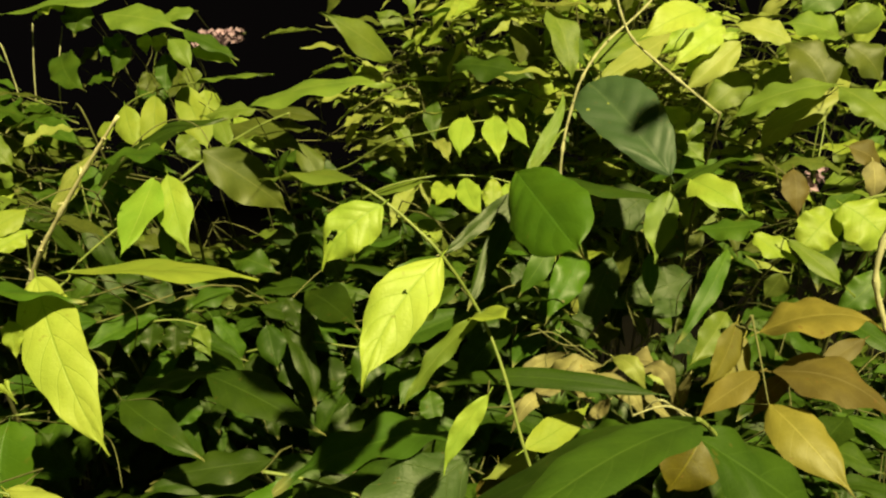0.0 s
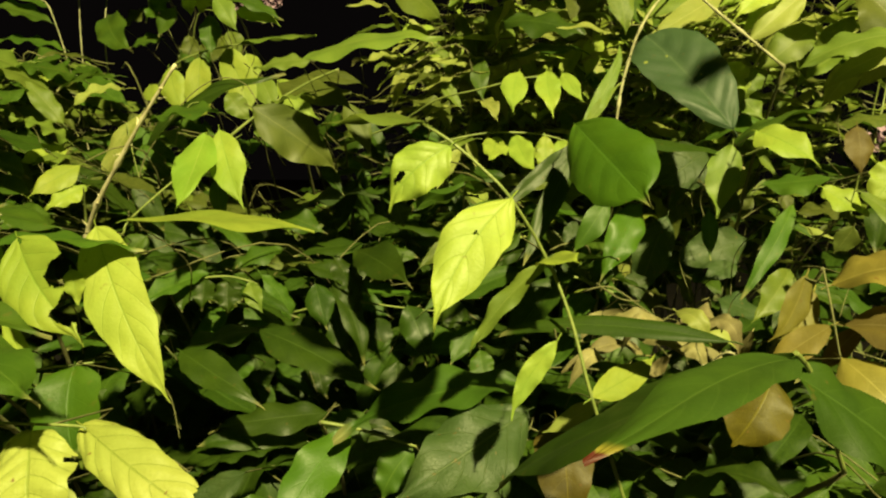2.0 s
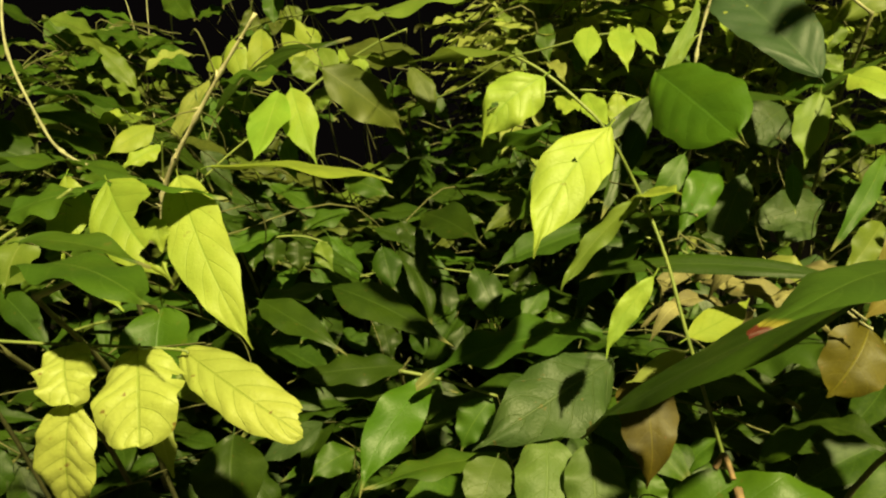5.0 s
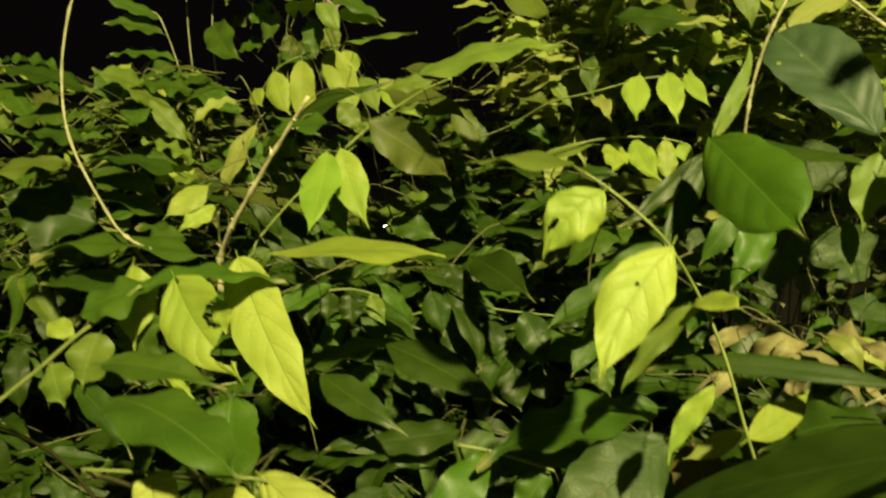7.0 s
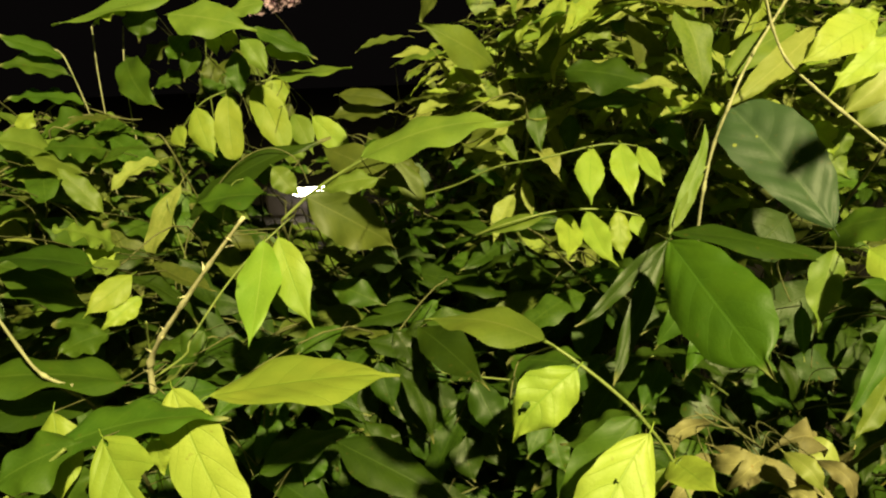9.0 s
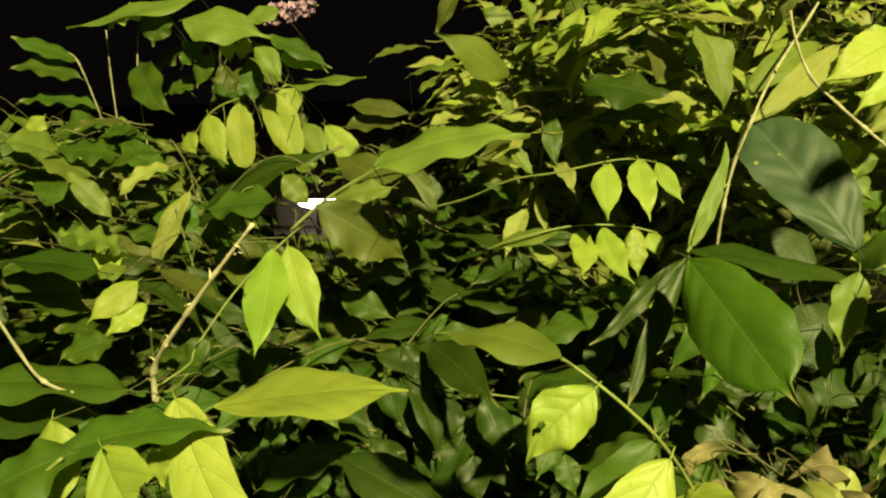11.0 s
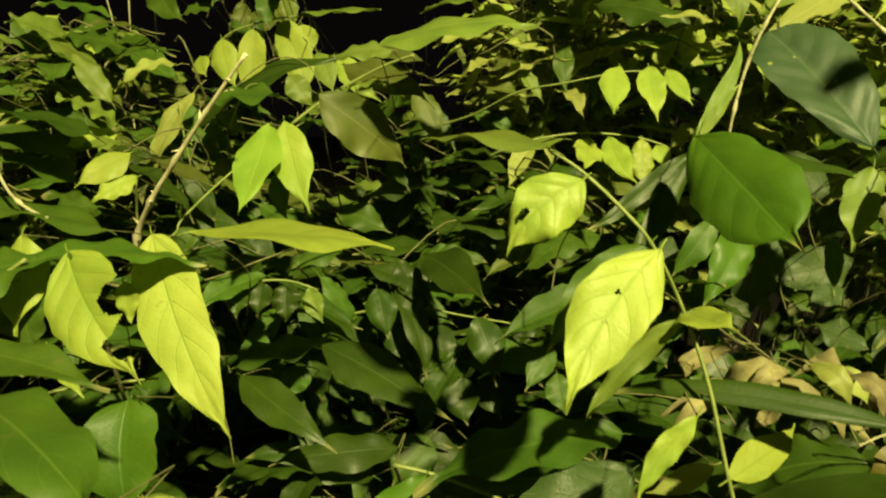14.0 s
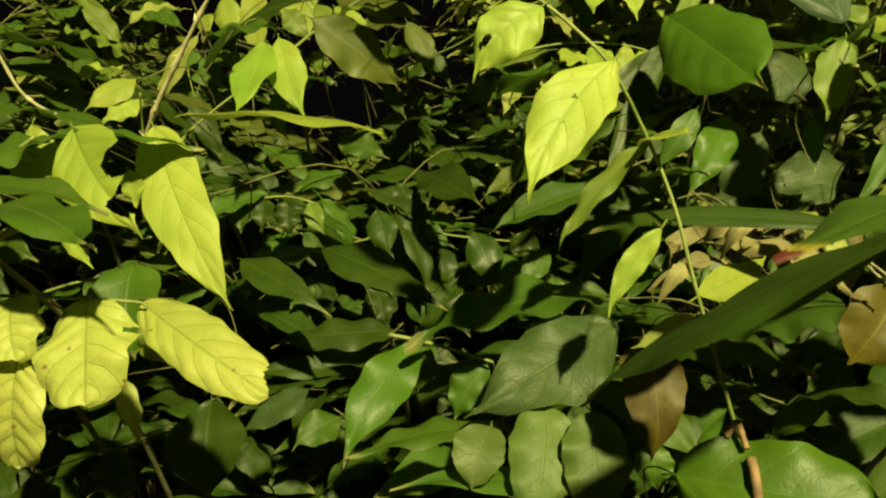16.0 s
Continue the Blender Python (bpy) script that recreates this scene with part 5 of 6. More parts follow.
twig(g, (-0.415, 0.653, 1.193), (-0.421, 0.763, 1.107))
leaf(g, (-0.505, 0.662, 1.194), (-0.436, 0.666, 1.167), 0.049, "o", "green", 0.75, 0.004)
twig(g, (-0.505, 0.662, 1.194), (-0.533, 0.772, 1.139))
leaf(g, (-0.515, 0.672, 1.143), (-0.601, 0.645, 1.173), 0.072, "o", "dark", 0.5, 0.004)
twig(g, (-0.515, 0.672, 1.143), (-0.485, 0.782, 1.099))
leaf(g, (-0.415, 0.696, 1.201), (-0.458, 0.673, 1.223), 0.042, "o", "limeg", 0.8, 0.004)
twig(g, (-0.415, 0.696, 1.201), (-0.415, 0.806, 1.108))
leaf(g, (-0.413, 0.694, 1.187), (-0.436, 0.668, 1.179), 0.028, "o", "limeg", 0.7, 0.004)
twig(g, (-0.413, 0.694, 1.187), (-0.433, 0.804, 1.147))
leaf(g, (-0.425, 0.681, 1.123), (-0.464, 0.658, 1.141), 0.039, "o", "green", 0.8, 0.004)
twig(g, (-0.425, 0.681, 1.123), (-0.397, 0.791, 1.076))
leaf(g, (-0.506, 0.779, 1.278), (-0.556, 0.755, 1.297), 0.047, "o", "limeg", 0.7, 0.004)
twig(g, (-0.506, 0.779, 1.278), (-0.512, 0.889, 1.227))
leaf(g, (-0.481, 0.779, 1.259), (-0.532, 0.756, 1.284), 0.049, "o", "limeg", 0.7, 0.004)
twig(g, (-0.481, 0.779, 1.259), (-0.464, 0.889, 1.218))
leaf(g, (-0.465, 0.805, 1.278), (-0.525, 0.777, 1.285), 0.053, "o", "green", 0.7, 0.004)
twig(g, (-0.465, 0.805, 1.278), (-0.441, 0.915, 1.232))
leaf(g, (-0.453, 0.755, 1.221), (-0.501, 0.758, 1.271), 0.023, "o", "limeg", 0.6, 0.004)
twig(g, (-0.453, 0.755, 1.221), (-0.430, 0.865, 1.152))

g = shoot("heart_leaf_vine", (-0.464, 0.435, 1.037), "trailing vine with small heart-shaped lime leaves")
rooted(g, (-0.464, 0.435, 1.037))
stem(g, 0.0016, 0.0012, (-0.464, 0.435, 1.037), (-0.424, 0.446, 1.067), (-0.396, 0.453, 1.090), (-0.375, 0.459, 1.105), (-0.349, 0.466, 1.125))
leaf(g, (-0.378, 0.457, 1.093), (-0.383, 0.439, 1.057), 0.032, "r", "limeg", 0.2, 0.003)
leaf(g, (-0.411, 0.448, 1.073), (-0.397, 0.436, 1.046), 0.026, "r", "limeg", 0.2, 0.003)
leaf(g, (-0.419, 0.462, 1.099), (-0.394, 0.454, 1.090), 0.017, "o", "lime", 0.6, 0.003)
twig(g, (-0.419, 0.462, 1.099), (-0.403, 0.452, 1.084))
leaf(g, (-0.347, 0.476, 1.123), (-0.398, 0.456, 1.103), 0.047, "o", "green", 0.7, 0.004)
leaf(g, (-0.375, 0.499, 1.102), (-0.359, 0.484, 1.061), 0.038, "o", "green", 0.2, 0.004)
twig(g, (-0.375, 0.499, 1.102), (-0.368, 0.461, 1.110))
leaf(g, (-0.418, 0.506, 1.055), (-0.379, 0.499, 1.042), 0.025, "o", "green", 0.3, 0.004)
twig(g, (-0.418, 0.506, 1.055), (-0.392, 0.616, 0.977))

g = shoot("thin_branch", (-0.390, 0.521, 1.151), "pale leaning branch stub with peeling bark")
rooted(g, (-0.390, 0.521, 1.151))
stem(g, 0.0008, 0.0013, (-0.440, 0.576, 1.352), (-0.446, 0.566, 1.330), (-0.449, 0.551, 1.279), (-0.436, 0.533, 1.226), (-0.408, 0.527, 1.170), (-0.390, 0.521, 1.151), (-0.374, 0.526, 1.140), bark="bark")

g = shoot("fallen_straw", (-0.402, 0.534, 1.009), "pale dry straw caught among the leaves")
rooted(g, (-0.402, 0.534, 1.009))
stem(g, 0.0012, 0.0009, (-0.402, 0.534, 1.009), (-0.369, 0.538, 1.018), (-0.318, 0.562, 1.020))

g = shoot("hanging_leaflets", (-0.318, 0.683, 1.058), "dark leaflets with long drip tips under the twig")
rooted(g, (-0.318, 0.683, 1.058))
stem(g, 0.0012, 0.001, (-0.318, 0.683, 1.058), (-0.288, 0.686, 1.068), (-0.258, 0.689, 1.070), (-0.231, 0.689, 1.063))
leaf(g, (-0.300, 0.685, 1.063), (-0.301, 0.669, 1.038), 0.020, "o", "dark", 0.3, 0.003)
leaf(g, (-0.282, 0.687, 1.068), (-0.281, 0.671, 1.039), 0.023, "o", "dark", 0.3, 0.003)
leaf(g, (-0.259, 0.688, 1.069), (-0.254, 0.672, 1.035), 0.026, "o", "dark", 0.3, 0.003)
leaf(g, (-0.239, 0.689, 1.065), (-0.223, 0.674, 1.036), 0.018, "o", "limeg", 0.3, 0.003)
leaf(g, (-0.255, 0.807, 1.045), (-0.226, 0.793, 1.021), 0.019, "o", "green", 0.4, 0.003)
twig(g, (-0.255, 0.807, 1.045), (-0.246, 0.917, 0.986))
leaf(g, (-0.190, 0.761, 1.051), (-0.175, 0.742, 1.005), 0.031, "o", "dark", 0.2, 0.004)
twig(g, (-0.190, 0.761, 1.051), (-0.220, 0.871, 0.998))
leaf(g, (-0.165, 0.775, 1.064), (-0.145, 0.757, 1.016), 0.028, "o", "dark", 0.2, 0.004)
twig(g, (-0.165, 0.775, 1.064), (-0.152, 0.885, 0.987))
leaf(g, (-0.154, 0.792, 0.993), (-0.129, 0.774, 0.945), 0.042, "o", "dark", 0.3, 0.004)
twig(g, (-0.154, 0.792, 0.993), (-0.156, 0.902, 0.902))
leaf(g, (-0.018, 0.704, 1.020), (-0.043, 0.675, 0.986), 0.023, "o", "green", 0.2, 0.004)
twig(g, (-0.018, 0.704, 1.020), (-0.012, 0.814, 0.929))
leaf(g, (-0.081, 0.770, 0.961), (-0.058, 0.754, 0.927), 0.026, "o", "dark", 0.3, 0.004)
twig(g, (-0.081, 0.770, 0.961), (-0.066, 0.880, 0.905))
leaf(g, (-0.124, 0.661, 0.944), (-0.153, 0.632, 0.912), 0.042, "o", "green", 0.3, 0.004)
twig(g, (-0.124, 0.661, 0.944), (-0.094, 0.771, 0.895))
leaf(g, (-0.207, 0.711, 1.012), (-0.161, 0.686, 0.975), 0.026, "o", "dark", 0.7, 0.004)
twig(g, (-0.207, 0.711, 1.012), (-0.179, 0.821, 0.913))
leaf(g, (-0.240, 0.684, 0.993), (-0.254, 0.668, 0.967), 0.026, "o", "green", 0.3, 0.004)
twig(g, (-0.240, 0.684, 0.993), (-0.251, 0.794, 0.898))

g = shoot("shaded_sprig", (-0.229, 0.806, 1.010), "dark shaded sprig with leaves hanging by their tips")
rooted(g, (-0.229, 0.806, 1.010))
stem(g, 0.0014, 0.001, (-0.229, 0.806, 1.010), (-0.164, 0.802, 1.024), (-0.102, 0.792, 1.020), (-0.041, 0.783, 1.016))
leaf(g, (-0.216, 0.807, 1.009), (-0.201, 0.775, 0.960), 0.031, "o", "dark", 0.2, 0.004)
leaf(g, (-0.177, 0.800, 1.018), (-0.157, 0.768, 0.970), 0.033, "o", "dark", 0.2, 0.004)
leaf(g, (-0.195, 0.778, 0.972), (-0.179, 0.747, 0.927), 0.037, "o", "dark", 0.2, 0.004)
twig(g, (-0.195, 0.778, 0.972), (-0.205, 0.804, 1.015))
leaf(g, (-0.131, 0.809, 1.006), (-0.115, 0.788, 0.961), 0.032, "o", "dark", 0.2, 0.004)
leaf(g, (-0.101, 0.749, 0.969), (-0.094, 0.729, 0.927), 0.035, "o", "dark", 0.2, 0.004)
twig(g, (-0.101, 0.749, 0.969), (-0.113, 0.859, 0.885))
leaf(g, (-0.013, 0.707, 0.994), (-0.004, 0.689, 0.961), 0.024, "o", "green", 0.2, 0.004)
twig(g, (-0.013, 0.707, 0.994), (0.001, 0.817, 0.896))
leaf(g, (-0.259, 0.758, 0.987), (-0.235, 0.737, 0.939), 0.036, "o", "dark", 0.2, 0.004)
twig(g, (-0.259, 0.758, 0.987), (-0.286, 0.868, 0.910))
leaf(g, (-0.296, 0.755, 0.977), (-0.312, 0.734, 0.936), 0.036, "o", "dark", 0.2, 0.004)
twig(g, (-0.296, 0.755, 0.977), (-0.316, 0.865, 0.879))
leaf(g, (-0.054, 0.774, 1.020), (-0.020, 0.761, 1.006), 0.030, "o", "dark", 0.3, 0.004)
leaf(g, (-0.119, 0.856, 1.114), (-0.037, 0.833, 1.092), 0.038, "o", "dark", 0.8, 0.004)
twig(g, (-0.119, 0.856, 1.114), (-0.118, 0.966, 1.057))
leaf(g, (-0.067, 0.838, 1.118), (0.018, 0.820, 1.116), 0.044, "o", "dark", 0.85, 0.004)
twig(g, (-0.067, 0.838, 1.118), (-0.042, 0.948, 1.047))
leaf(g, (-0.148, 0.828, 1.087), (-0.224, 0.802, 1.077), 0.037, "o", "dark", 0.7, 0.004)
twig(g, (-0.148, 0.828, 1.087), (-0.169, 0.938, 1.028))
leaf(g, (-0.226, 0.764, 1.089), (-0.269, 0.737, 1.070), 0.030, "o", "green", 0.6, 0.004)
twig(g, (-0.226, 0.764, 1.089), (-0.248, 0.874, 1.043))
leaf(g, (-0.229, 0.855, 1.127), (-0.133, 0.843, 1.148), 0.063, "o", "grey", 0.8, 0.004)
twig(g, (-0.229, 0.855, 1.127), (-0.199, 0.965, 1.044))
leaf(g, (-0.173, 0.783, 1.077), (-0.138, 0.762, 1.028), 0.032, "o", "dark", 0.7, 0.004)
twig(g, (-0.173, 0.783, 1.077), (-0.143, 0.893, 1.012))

g = shoot("lower_right_sprig", (0.076, 0.728, 1.068), "shaded sprig with grey-sheened green leaves behind the round leaf")
rooted(g, (0.076, 0.728, 1.068))
stem(g, 0.0014, 0.001, (0.076, 0.728, 1.068), (0.120, 0.725, 1.051), (0.158, 0.720, 1.025))
leaf(g, (0.081, 0.721, 1.123), (0.071, 0.703, 1.092), 0.017, "o", "grey", 0.2, 0.003)
twig(g, (0.081, 0.721, 1.123), (0.063, 0.831, 1.072))
leaf(g, (0.103, 0.693, 1.091), (0.101, 0.676, 1.061), 0.024, "o", "dark", 0.2, 0.003)
twig(g, (0.103, 0.693, 1.091), (0.093, 0.727, 1.062))
leaf(g, (0.137, 0.711, 1.074), (0.140, 0.694, 1.046), 0.023, "o", "grey", 0.2, 0.003)
twig(g, (0.137, 0.711, 1.074), (0.120, 0.725, 1.051))
leaf(g, (0.262, 0.777, 1.074), (0.221, 0.761, 1.057), 0.024, "o", "grey", 0.5, 0.003)
twig(g, (0.262, 0.777, 1.074), (0.247, 0.887, 0.977))
leaf(g, (0.247, 0.787, 1.033), (0.290, 0.764, 1.016), 0.038, "o", "grey", 0.6, 0.003)
twig(g, (0.247, 0.787, 1.033), (0.269, 0.897, 0.974))
leaf(g, (0.248, 0.616, 1.091), (0.205, 0.584, 1.050), 0.025, "o", "limeg", 0.2, 0.004)
twig(g, (0.248, 0.616, 1.091), (0.236, 0.726, 1.012))
leaf(g, (0.130, 0.738, 1.019), (0.141, 0.718, 0.977), 0.038, "o", "dark", 0.2, 0.004)
twig(g, (0.130, 0.738, 1.019), (0.139, 0.723, 1.038))
leaf(g, (0.079, 0.759, 1.024), (0.093, 0.741, 0.994), 0.030, "o", "dark", 0.4, 0.004)
twig(g, (0.079, 0.759, 1.024), (0.093, 0.727, 1.062))
leaf(g, (0.250, 0.808, 1.120), (0.275, 0.818, 1.154), 0.034, "o", "grey", 0.4, 0.004)
twig(g, (0.250, 0.808, 1.120), (0.220, 0.918, 1.023))
leaf(g, (0.179, 0.711, 0.984), (0.217, 0.704, 0.950), 0.039, "o", "dark", 0.3, 0.004)
twig(g, (0.179, 0.711, 0.984), (0.158, 0.720, 1.025))
leaf(g, (0.084, 0.635, 1.023), (0.113, 0.629, 0.993), 0.030, "o", "green", 0.3, 0.004)
twig(g, (0.084, 0.635, 1.023), (0.090, 0.745, 0.947))
leaf(g, (0.328, 0.798, 1.109), (0.291, 0.791, 1.087), 0.034, "o", "dark", 0.4, 0.004)
twig(g, (0.328, 0.798, 1.109), (0.316, 0.908, 1.033))

# out of view: a sprig added so its leaf shadows the wide slate leaf
g = shoot("shadow_caster_sprig", (0.540, 0.479, 1.594), "unseen sprig above the bush, added to cast a shadow on the wide leaf")
stem(g, 0.0012, 0.0008, (0.540, 0.479, 1.594), (0.390, 0.449, 1.544), (0.290, 0.429, 1.494))
leaf(g, (0.290, 0.429, 1.494), (0.239, 0.412, 1.462), 0.021, "o", "green", 0.4, 0.003)
# -- end of the near bush --


# ---- the dense growth behind ----
def library(kinds, colours, count):
    out = {}
    for colour in colours:
        out[colour] = []
        for k in range(count):
            bm = blade(kinds[k % len(kinds)], 1.0, 0.29 + 0.05 * (k % 3), 0.06 * (k % 4) - 0.02, 900 + 17 * k, 16, 6, swell=0.05 + 0.022 * (k % 4), calm=1.3)
            out[colour].append(mesh_of("leaf", bm, MATS[colour]))
    return out


LIBRARY = library(("o", "o", "l", "r"), ("dark", "deep", "green", "olive", "limeg", "pale", "lime"), 8)


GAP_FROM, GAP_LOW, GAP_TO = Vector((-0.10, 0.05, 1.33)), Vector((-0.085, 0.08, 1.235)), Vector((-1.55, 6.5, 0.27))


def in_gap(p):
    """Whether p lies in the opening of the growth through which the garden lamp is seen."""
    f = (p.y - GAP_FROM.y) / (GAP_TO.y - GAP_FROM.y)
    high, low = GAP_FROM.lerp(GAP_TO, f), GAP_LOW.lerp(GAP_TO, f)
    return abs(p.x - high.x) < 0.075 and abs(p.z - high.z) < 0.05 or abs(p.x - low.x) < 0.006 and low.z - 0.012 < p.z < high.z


def before_fan(p):
    """Whether p lies in the open pocket of the growth before the fan of oval leaflets."""
    f = 0.91 / max(p.y - 0.07, 0.1)
    return p.y < 1.03 and -0.47 < -0.091 + f * (p.x + 0.091) < -0.21 and 1.225 < 1.352 + f * (p.z - 1.352) < 1.35


FAR_LEAVES, FAR_STALKS = [], []


def back_shoot(rnd, foot, crown, leaves, size, colours, deep=1.1):
    """A leaning stalk from the ground to crown, with drooping leaves in two rows along its upper part.
    Those whose crown lies beyond deep go into the joined growth behind."""
    joined = crown[1] > deep
    g = None if joined else shoot("bush_shoot", foot, "slender leafy shoot of the dense dark green bush", "bush shoots")
    foot, crown = Vector(foot), Vector(crown)
    mid = foot.lerp(crown, 0.6) + Vector((rnd.uniform(-0.08, 0.08), rnd.uniform(0.05, 0.2), 0.1))
    lean = Vector((rnd.uniform(-0.16, 0.16), rnd.uniform(-0.14, 0.02), rnd.uniform(-0.06, 0.05)))
    short = before_fan(crown) or before_fan(crown + lean)
    points = (foot, mid, mid.lerp(crown, 0.72)) if short else (foot, mid, crown, crown + lean)
    if joined:
        FAR_STALKS.append(points)
    else:
        hang(new("stem", mesh_of("stem", tube(points, 0.0016, 0.0007, 5), MATS["twig"])), g, Matrix())
    for k in range(leaves):
        f = (k + rnd.uniform(0.1, 0.9)) / leaves
        p = mid.lerp(crown, 0.35 + f) if f < 0.6 else crown.lerp(crown + lean, (f - 0.6) * 2.5)
        turn = (1 if k % 2 else -1) * rnd.uniform(0.4, 1.9)
        drop = rnd.uniform(-0.55, 0.12) if rnd.random() < 0.7 else rnd.uniform(-2.2, -0.7)
        way = Vector((math.sin(turn), -math.cos(turn) * 0.8, drop)).normalized()
        length = size * rnd.uniform(0.6, 1.2) * (1.22 if p.z < 1.12 else 1.0)
        petiole = way * 0.012
        colour, shape, up = rnd.choice(colours), rnd.randrange(8), rnd.uniform(0.5, 0.95)
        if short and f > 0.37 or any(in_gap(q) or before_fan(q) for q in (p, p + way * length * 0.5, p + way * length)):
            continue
        m, _ = leaf_pose(p + petiole, p + petiole + way, up)
        m = m @ Matrix.Diagonal((length, length, length, 1))
        if joined:
            FAR_LEAVES.append((colour, shape, m))
        else:
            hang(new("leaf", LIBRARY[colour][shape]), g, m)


rnd = random.Random(11)


def ceiling_of(x):
    """How high the growth stands, across the view."""
    right = min(max((x + 0.08) / 0.14, 0), 1)
    left = min(max((-0.15 - x) / 0.15, 0), 1)
    return 1.25 + 0.44 * right + 0.05 * left


for k in range(228):
    low_row = k % 7 == 0
    y = 0.62 + 0.16 * rnd.random() if low_row else 0.82 + 0.72 * rnd.random() ** 1.3
    x = rnd.uniform(-1.05, 0.85) * y
    top = 0.95 if low_row else ceiling_of(x / y)
    low = 0.60
    z = low + (top - low) * rnd.random() ** 0.75
    if x / y > 0.32 and 0.8 < z < 1.2 and rnd.random() < 0.6:
        z -= 0.35
    foot = (x + rnd.uniform(-0.15, 0.15), y + rnd.uniform(0.25, 0.7), 0.0)
    # low crowns: older dark leaves, darkened further in colour for the shade there
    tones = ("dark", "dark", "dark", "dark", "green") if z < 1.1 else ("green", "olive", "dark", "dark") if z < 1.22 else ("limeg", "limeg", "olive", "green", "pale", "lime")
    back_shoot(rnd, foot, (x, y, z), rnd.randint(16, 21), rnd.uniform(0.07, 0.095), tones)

# the paler, drooping growth on the side away from the lamp's gap
for k in range(64):
    y = rnd.uniform(0.8, 1.2)
    x = rnd.uniform(-0.72, -0.24) * y
    z = rnd.uniform(1.06, 1.3) - 0.12 * max(0.0, 0.5 + x / y)
    foot = (x + rnd.uniform(-0.15, 0.15), y + rnd.uniform(0.25, 0.6), 0.0)
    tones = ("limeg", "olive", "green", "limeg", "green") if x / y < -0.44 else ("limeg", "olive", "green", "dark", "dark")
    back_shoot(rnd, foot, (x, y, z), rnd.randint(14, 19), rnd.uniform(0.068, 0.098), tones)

# middle growth under the long leaves, part of its shade put into dark colours
mid_rnd = random.Random(41)
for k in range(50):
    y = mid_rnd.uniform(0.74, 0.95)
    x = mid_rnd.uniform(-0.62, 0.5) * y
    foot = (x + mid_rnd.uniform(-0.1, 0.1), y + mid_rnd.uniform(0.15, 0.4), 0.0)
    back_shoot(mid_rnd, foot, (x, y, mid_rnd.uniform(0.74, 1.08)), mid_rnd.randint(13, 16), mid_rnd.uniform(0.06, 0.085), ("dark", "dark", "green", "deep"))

# pale crown on the lit side, colours paler still for the light it catches
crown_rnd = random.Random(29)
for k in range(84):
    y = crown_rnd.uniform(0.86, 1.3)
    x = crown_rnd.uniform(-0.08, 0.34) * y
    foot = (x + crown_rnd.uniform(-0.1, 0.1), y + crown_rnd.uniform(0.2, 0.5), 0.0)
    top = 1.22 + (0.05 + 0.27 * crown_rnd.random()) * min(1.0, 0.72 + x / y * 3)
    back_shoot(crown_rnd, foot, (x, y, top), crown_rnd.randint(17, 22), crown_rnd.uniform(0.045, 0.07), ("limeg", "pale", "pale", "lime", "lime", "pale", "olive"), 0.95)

# growth beside and under the lamp's gap
side_rnd = random.Random(53)
for k in range(12):
    y = side_rnd.uniform(0.86, 1.15)
    x = side_rnd.uniform(-0.22, -0.03) * y
    foot = (x + side_rnd.uniform(-0.1, 0.1), y + side_rnd.uniform(0.2, 0.5), 0.0)
    back_shoot(side_rnd, foot, (x, y, side_rnd.uniform(1.08, 1.22)), side_rnd.randint(13, 16), side_rnd.uniform(0.065, 0.09), ("olive", "dark", "green", "dark"))

# low growth that closes the bush's foot, shade put into its dark leaf colours
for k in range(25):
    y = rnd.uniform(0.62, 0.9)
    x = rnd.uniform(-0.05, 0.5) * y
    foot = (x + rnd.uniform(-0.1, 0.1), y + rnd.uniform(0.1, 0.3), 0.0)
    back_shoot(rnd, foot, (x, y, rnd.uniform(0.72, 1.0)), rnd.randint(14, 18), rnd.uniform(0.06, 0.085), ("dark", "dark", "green"))

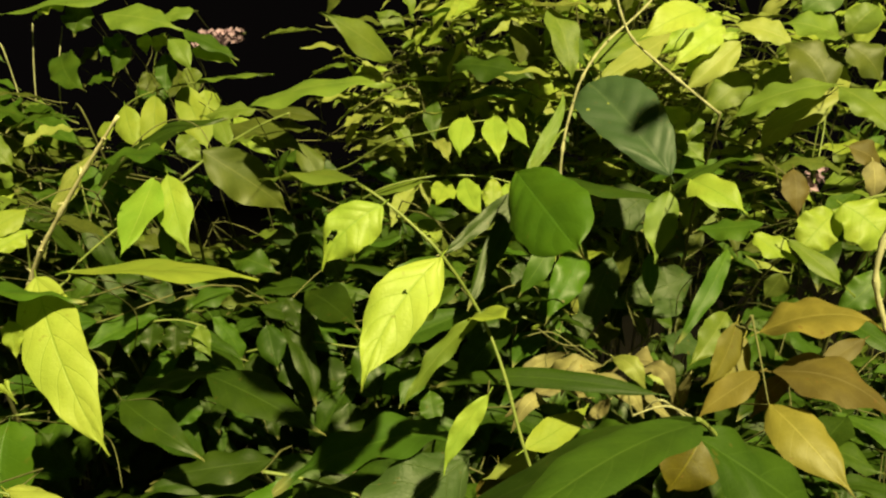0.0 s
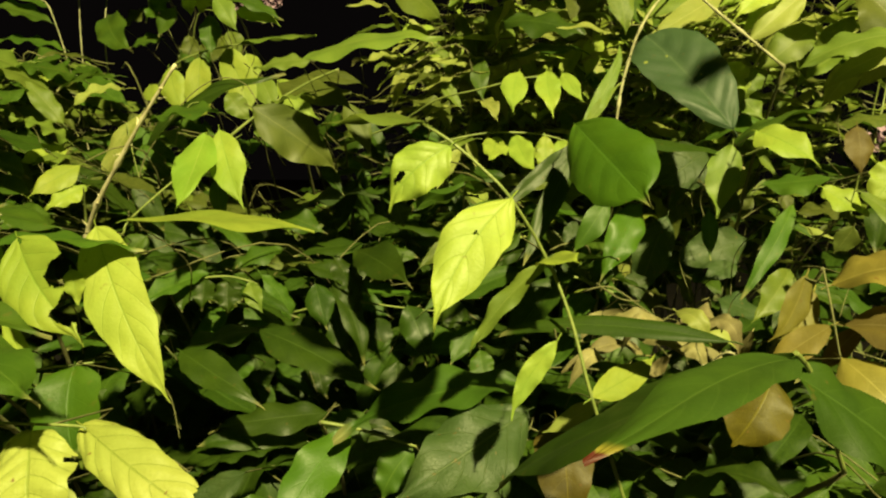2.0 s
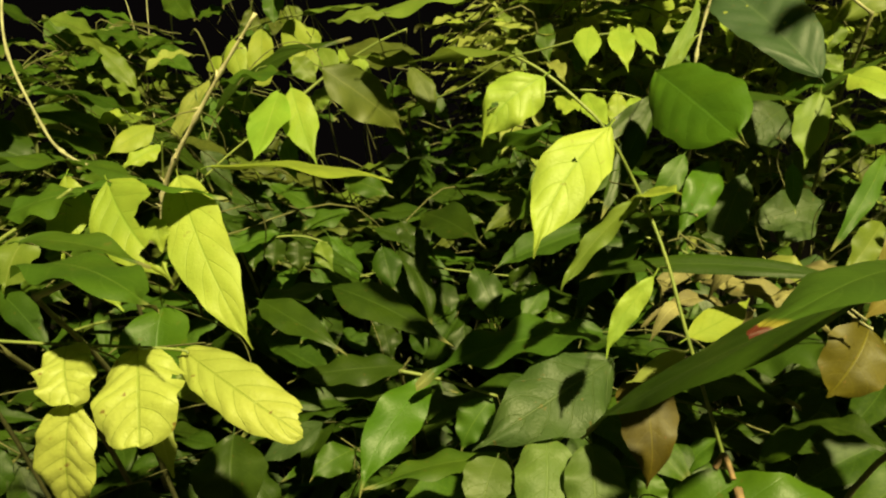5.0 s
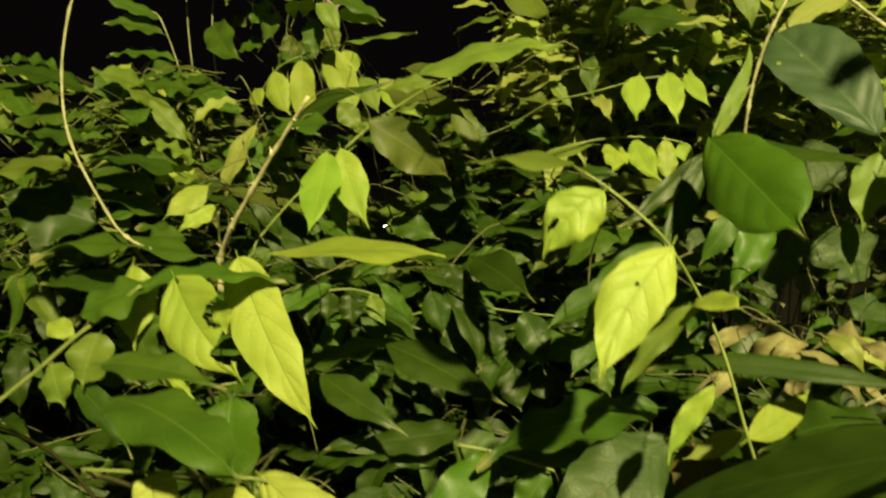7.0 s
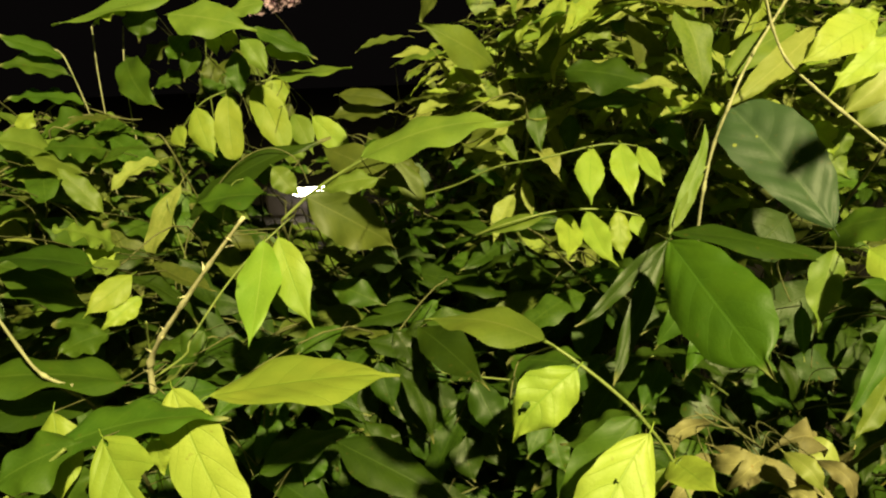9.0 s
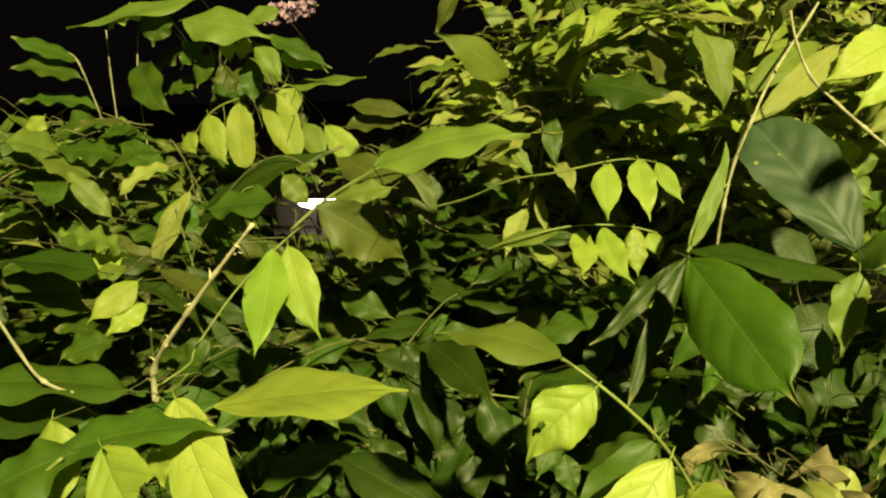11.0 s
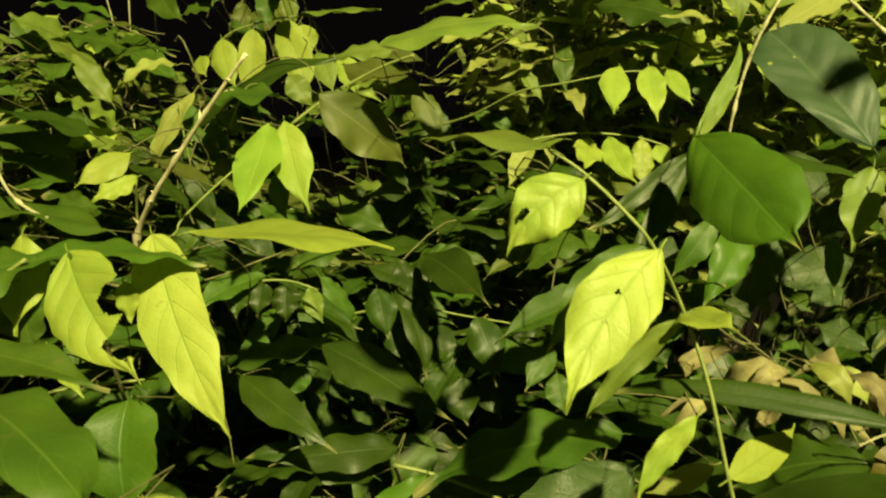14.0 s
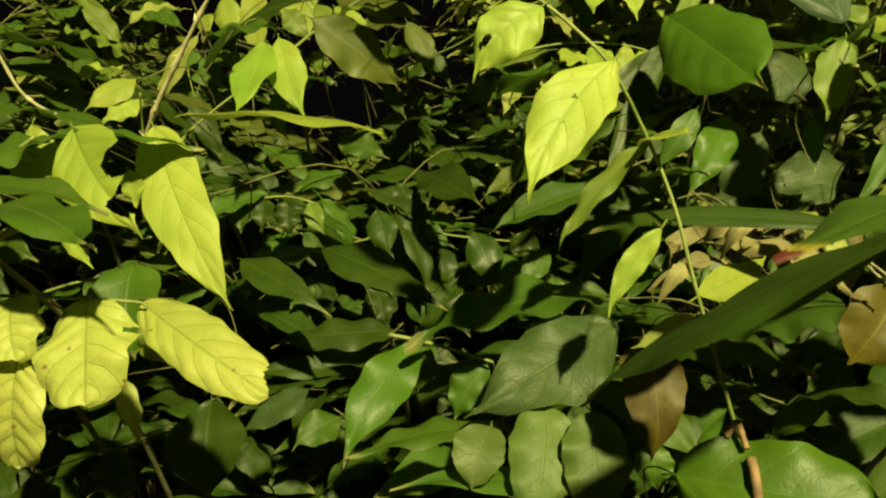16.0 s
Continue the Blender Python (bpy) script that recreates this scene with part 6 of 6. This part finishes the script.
# the far growth, too deep in the bush to tell its shoots apart
def far_growth():
    spots, loops, starts, sizes, skins, uvs = [], [], [], [], [], []
    names = sorted(LIBRARY)
    count = edge = 0
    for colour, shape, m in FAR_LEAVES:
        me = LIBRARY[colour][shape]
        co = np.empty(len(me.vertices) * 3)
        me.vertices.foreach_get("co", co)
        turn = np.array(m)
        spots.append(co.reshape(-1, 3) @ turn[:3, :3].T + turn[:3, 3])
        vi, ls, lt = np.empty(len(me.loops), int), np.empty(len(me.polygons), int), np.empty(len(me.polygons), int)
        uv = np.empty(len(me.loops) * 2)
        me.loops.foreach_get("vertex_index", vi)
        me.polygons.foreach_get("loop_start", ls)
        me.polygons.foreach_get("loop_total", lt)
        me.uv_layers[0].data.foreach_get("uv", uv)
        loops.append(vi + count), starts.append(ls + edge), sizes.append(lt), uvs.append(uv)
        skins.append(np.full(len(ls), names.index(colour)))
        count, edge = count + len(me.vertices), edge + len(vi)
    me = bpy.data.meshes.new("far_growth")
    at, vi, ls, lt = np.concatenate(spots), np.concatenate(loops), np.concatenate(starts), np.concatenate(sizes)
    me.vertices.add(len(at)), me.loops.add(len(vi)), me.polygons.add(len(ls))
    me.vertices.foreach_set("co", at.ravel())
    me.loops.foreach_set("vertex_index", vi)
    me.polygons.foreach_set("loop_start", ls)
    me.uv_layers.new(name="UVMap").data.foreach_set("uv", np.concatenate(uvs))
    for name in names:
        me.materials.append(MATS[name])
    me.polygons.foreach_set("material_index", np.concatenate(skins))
    me.polygons.foreach_set("use_smooth", np.ones(len(ls), bool))
    me.update(calc_edges=True)
    whole = tagged(new("far_growth", me), "dense tangle of green and olive leaves deep in the bush", "foliage", kind="stuff")
    bm = bmesh.new()
    for points in FAR_STALKS:
        one = tube(points, 0.0016, 0.0007, 4)
        piece = bpy.data.meshes.new("stalks")
        one.to_mesh(piece)
        one.free()
        bm.from_mesh(piece)
        bpy.data.meshes.remove(piece)
    hang(new("stalks", mesh_of("stalks", bm, MATS["twig"])), whole, Matrix())


# the bush goes on to both sides and behind
wide_rnd = random.Random(67)
for k in range(90):
    y = wide_rnd.uniform(0.9, 2.3)
    side = wide_rnd.choice((-1, 1)) * wide_rnd.uniform(0.8, 1.7) if y < 1.5 else wide_rnd.uniform(-1.5, 1.5)
    x = side * min(y, 1.4)
    foot = (x + wide_rnd.uniform(-0.1, 0.1), y + wide_rnd.uniform(0.0, 0.3), 0.0)
    back_shoot(wide_rnd, foot, (x, y, wide_rnd.uniform(0.55, 1.1)), wide_rnd.randint(16, 22), wide_rnd.uniform(0.07, 0.1), ("green", "dark", "olive", "limeg"), 0.0)

far_growth()

# ---- the lamp far behind ----
def plain_material(name, colour, rough, metal=0.0, bump_scale=80.0):
    mat, nt, bsdf, out = nodes_of(name)
    coord = nt.nodes.new("ShaderNodeTexCoord")
    grain = noise_of(nt, coord.outputs["Object"], bump_scale, 4.0)
    tone = mix_colour(nt, grain, tuple(c * 0.7 for c in colour), colour)
    nt.links.new(tone, bsdf.inputs["Base Color"])
    bsdf.inputs["Roughness"].default_value, bsdf.inputs["Metallic"].default_value = rough, metal
    bump = nt.nodes.new("ShaderNodeBump")
    bump.inputs["Distance"].default_value = 0.002
    nt.links.new(grain, bump.inputs["Height"])
    nt.links.new(bump.outputs[0], bsdf.inputs["Normal"])
    return mat


def box(size, bevel=0.01):
    bm = bmesh.new()
    bmesh.ops.create_cube(bm, size=1.0)
    for v in bm.verts:
        v.co = Vector((v.co.x * size[0], v.co.y * size[1], v.co.z * size[2]))
    bmesh.ops.bevel(bm, geom=bm.edges[:], offset=bevel, segments=2, affect="EDGES")
    return bm


def turned(profile, sides=20):
    """A body of revolution about z through (radius, height) pairs."""
    bm = bmesh.new()
    rings = [[bm.verts.new((r * math.cos(6.2832 * i / sides), r * math.sin(6.2832 * i / sides), h)) for i in range(sides)] for r, h in profile]
    for a, b in zip(rings, rings[1:]):
        for i in range(sides):
            bm.faces.new((a[i], a[(i + 1) % sides], b[(i + 1) % sides], b[i])).smooth = True
    bm.faces.new(rings[0][::-1])
    bm.faces.new(rings[-1])
    return bm


stone = plain_material("weathered_stone", (0.035, 0.027, 0.023), 0.95, 0.0, 25.0)
metal = plain_material("black_metal", (0.03, 0.03, 0.03), 0.5, 0.6)
glow, glow_nt, glow_bsdf, _ = nodes_of("lamp_lens")
glow_bsdf.inputs["Emission Color"].default_value = (1.0, 0.93, 0.78, 1)
glow_bsdf.inputs["Emission Strength"].default_value = 25.0

LIGHT = Vector((-1.55, 6.5, 0.30))
kerb = new("stone_block", mesh_of("stone_block", box((0.5, 0.22, 0.3), 0.03), stone))
kerb.matrix_basis = pose(LIGHT.x - 0.22, LIGHT.y + 0.34, 0.15)
tagged(kerb, "weathered low stone edging block lit by the garden lamp", "stone block")
lantern = shoot("garden_lamp", (LIGHT.x, LIGHT.y, 0.0), "small flat garden lamp glaring warm white on a black spike")
lantern["category"] = "lamp"
place = Matrix.Translation((LIGHT.x, LIGHT.y, 0.0))
hang(new("spike", mesh_of("spike", turned(((0.006, -0.05), (0.02, 0.0), (0.016, 0.2), (0.05, 0.245))), metal)), lantern, place)
WIDE = Matrix.Diagonal((1.8, 1, 1, 1))
bowl = [(0.10 * math.sin(0.15 + 2.84 * k / 12), -0.055 * math.cos(0.15 + 2.84 * k / 12)) for k in range(13)]
hang(new("diffuser", mesh_of("diffuser", turned(bowl, 24), glow)), lantern, Matrix.Translation(LIGHT) @ WIDE)
hang(new("cap", mesh_of("cap", turned(((0.085, 0.036), (0.09, 0.042), (0.04, 0.062), (0.01, 0.066))), metal)), lantern, Matrix.Translation(LIGHT) @ WIDE)


# ---- flower heads ----
def petal_material(name, a, b):
    mat, nt, bsdf, out = nodes_of(name)
    info = nt.nodes.new("ShaderNodeObjectInfo")
    coord = nt.nodes.new("ShaderNodeTexCoord")
    tone = mix_colour(nt, noise_of(nt, coord.outputs["Object"], 200.0, 3.0), a, b)
    hue = nt.nodes.new("ShaderNodeHueSaturation")
    nt.links.new(tone, hue.inputs["Color"])
    nt.links.new(math_node(nt, "ADD", math_node(nt, "MULTIPLY", info.outputs["Random"], 0.9), 0.5), hue.inputs["Value"])
    nt.links.new(hue.outputs[0], bsdf.inputs["Base Color"])
    bsdf.inputs["Roughness"].default_value = 0.7
    return mat


MAUVE = petal_material("faded_mauve_petal", (0.42, 0.25, 0.44), (0.38, 0.26, 0.30))


def flower_head(at, size, way, count, seed):
    """A drooping head of small crumpled florets on a thin stalk."""
    rnd = random.Random(seed)
    g = shoot("flower_head", at, "faded mauve and brown flower head on a thin arching stalk")
    g["category"] = "flower"
    at, way = Vector(at), Vector(way).normalized()
    back = at - way * 0.13 + Vector((0, 0.03, -0.05))
    soil = Vector((back.x - 0.1 * way.x, back.y + 0.2, -0.02))
    hang(new("stalk", mesh_of("stalk", tube((soil, soil.lerp(back, 0.6) + Vector((0, 0.06, 0)), back, at - way * 0.06 + Vector((0, 0, 0.005)), at, at + way * size), 0.0016, 0.0008, 6), MATS["stalk"])), g, Matrix())
    for k in range(count):
        f = (k + 0.5) / count
        turn = k * 2.4
        out = Vector((math.cos(turn), math.sin(turn) * 0.7, math.sin(turn * 1.7) * 0.6)).normalized()
        p = at + way * size * (f - 0.2) + out * size * 0.28 * (1 - 0.6 * f)
        bm = bmesh.new()
        centre = bm.verts.new((0, 0, 0))
        rim = []
        for i in range(10):
            r = 0.0075 * (1.0 if i % 2 else 0.6) * rnd.uniform(0.8, 1.2)
            rim.append(bm.verts.new((r * math.cos(0.628 * i), r * math.sin(0.628 * i), 0.003 + rnd.uniform(-0.001, 0.002))))
        for i in range(10):
            bm.faces.new((centre, rim[i], rim[(i + 1) % 10])).smooth = True
        m = out.to_track_quat("Z", "Y").to_matrix().to_4x4()
        m.translation = p
        hang(new("floret", mesh_of("floret", bm, MAUVE)), g, m)


flower_head((-0.414, 1.297, 1.459), 0.07, (1, -0.2, 0.15), 70, 5)
flower_head((0.444, 0.855, 1.218), 0.025, (-0.3, -0.3, -1), 8, 8)
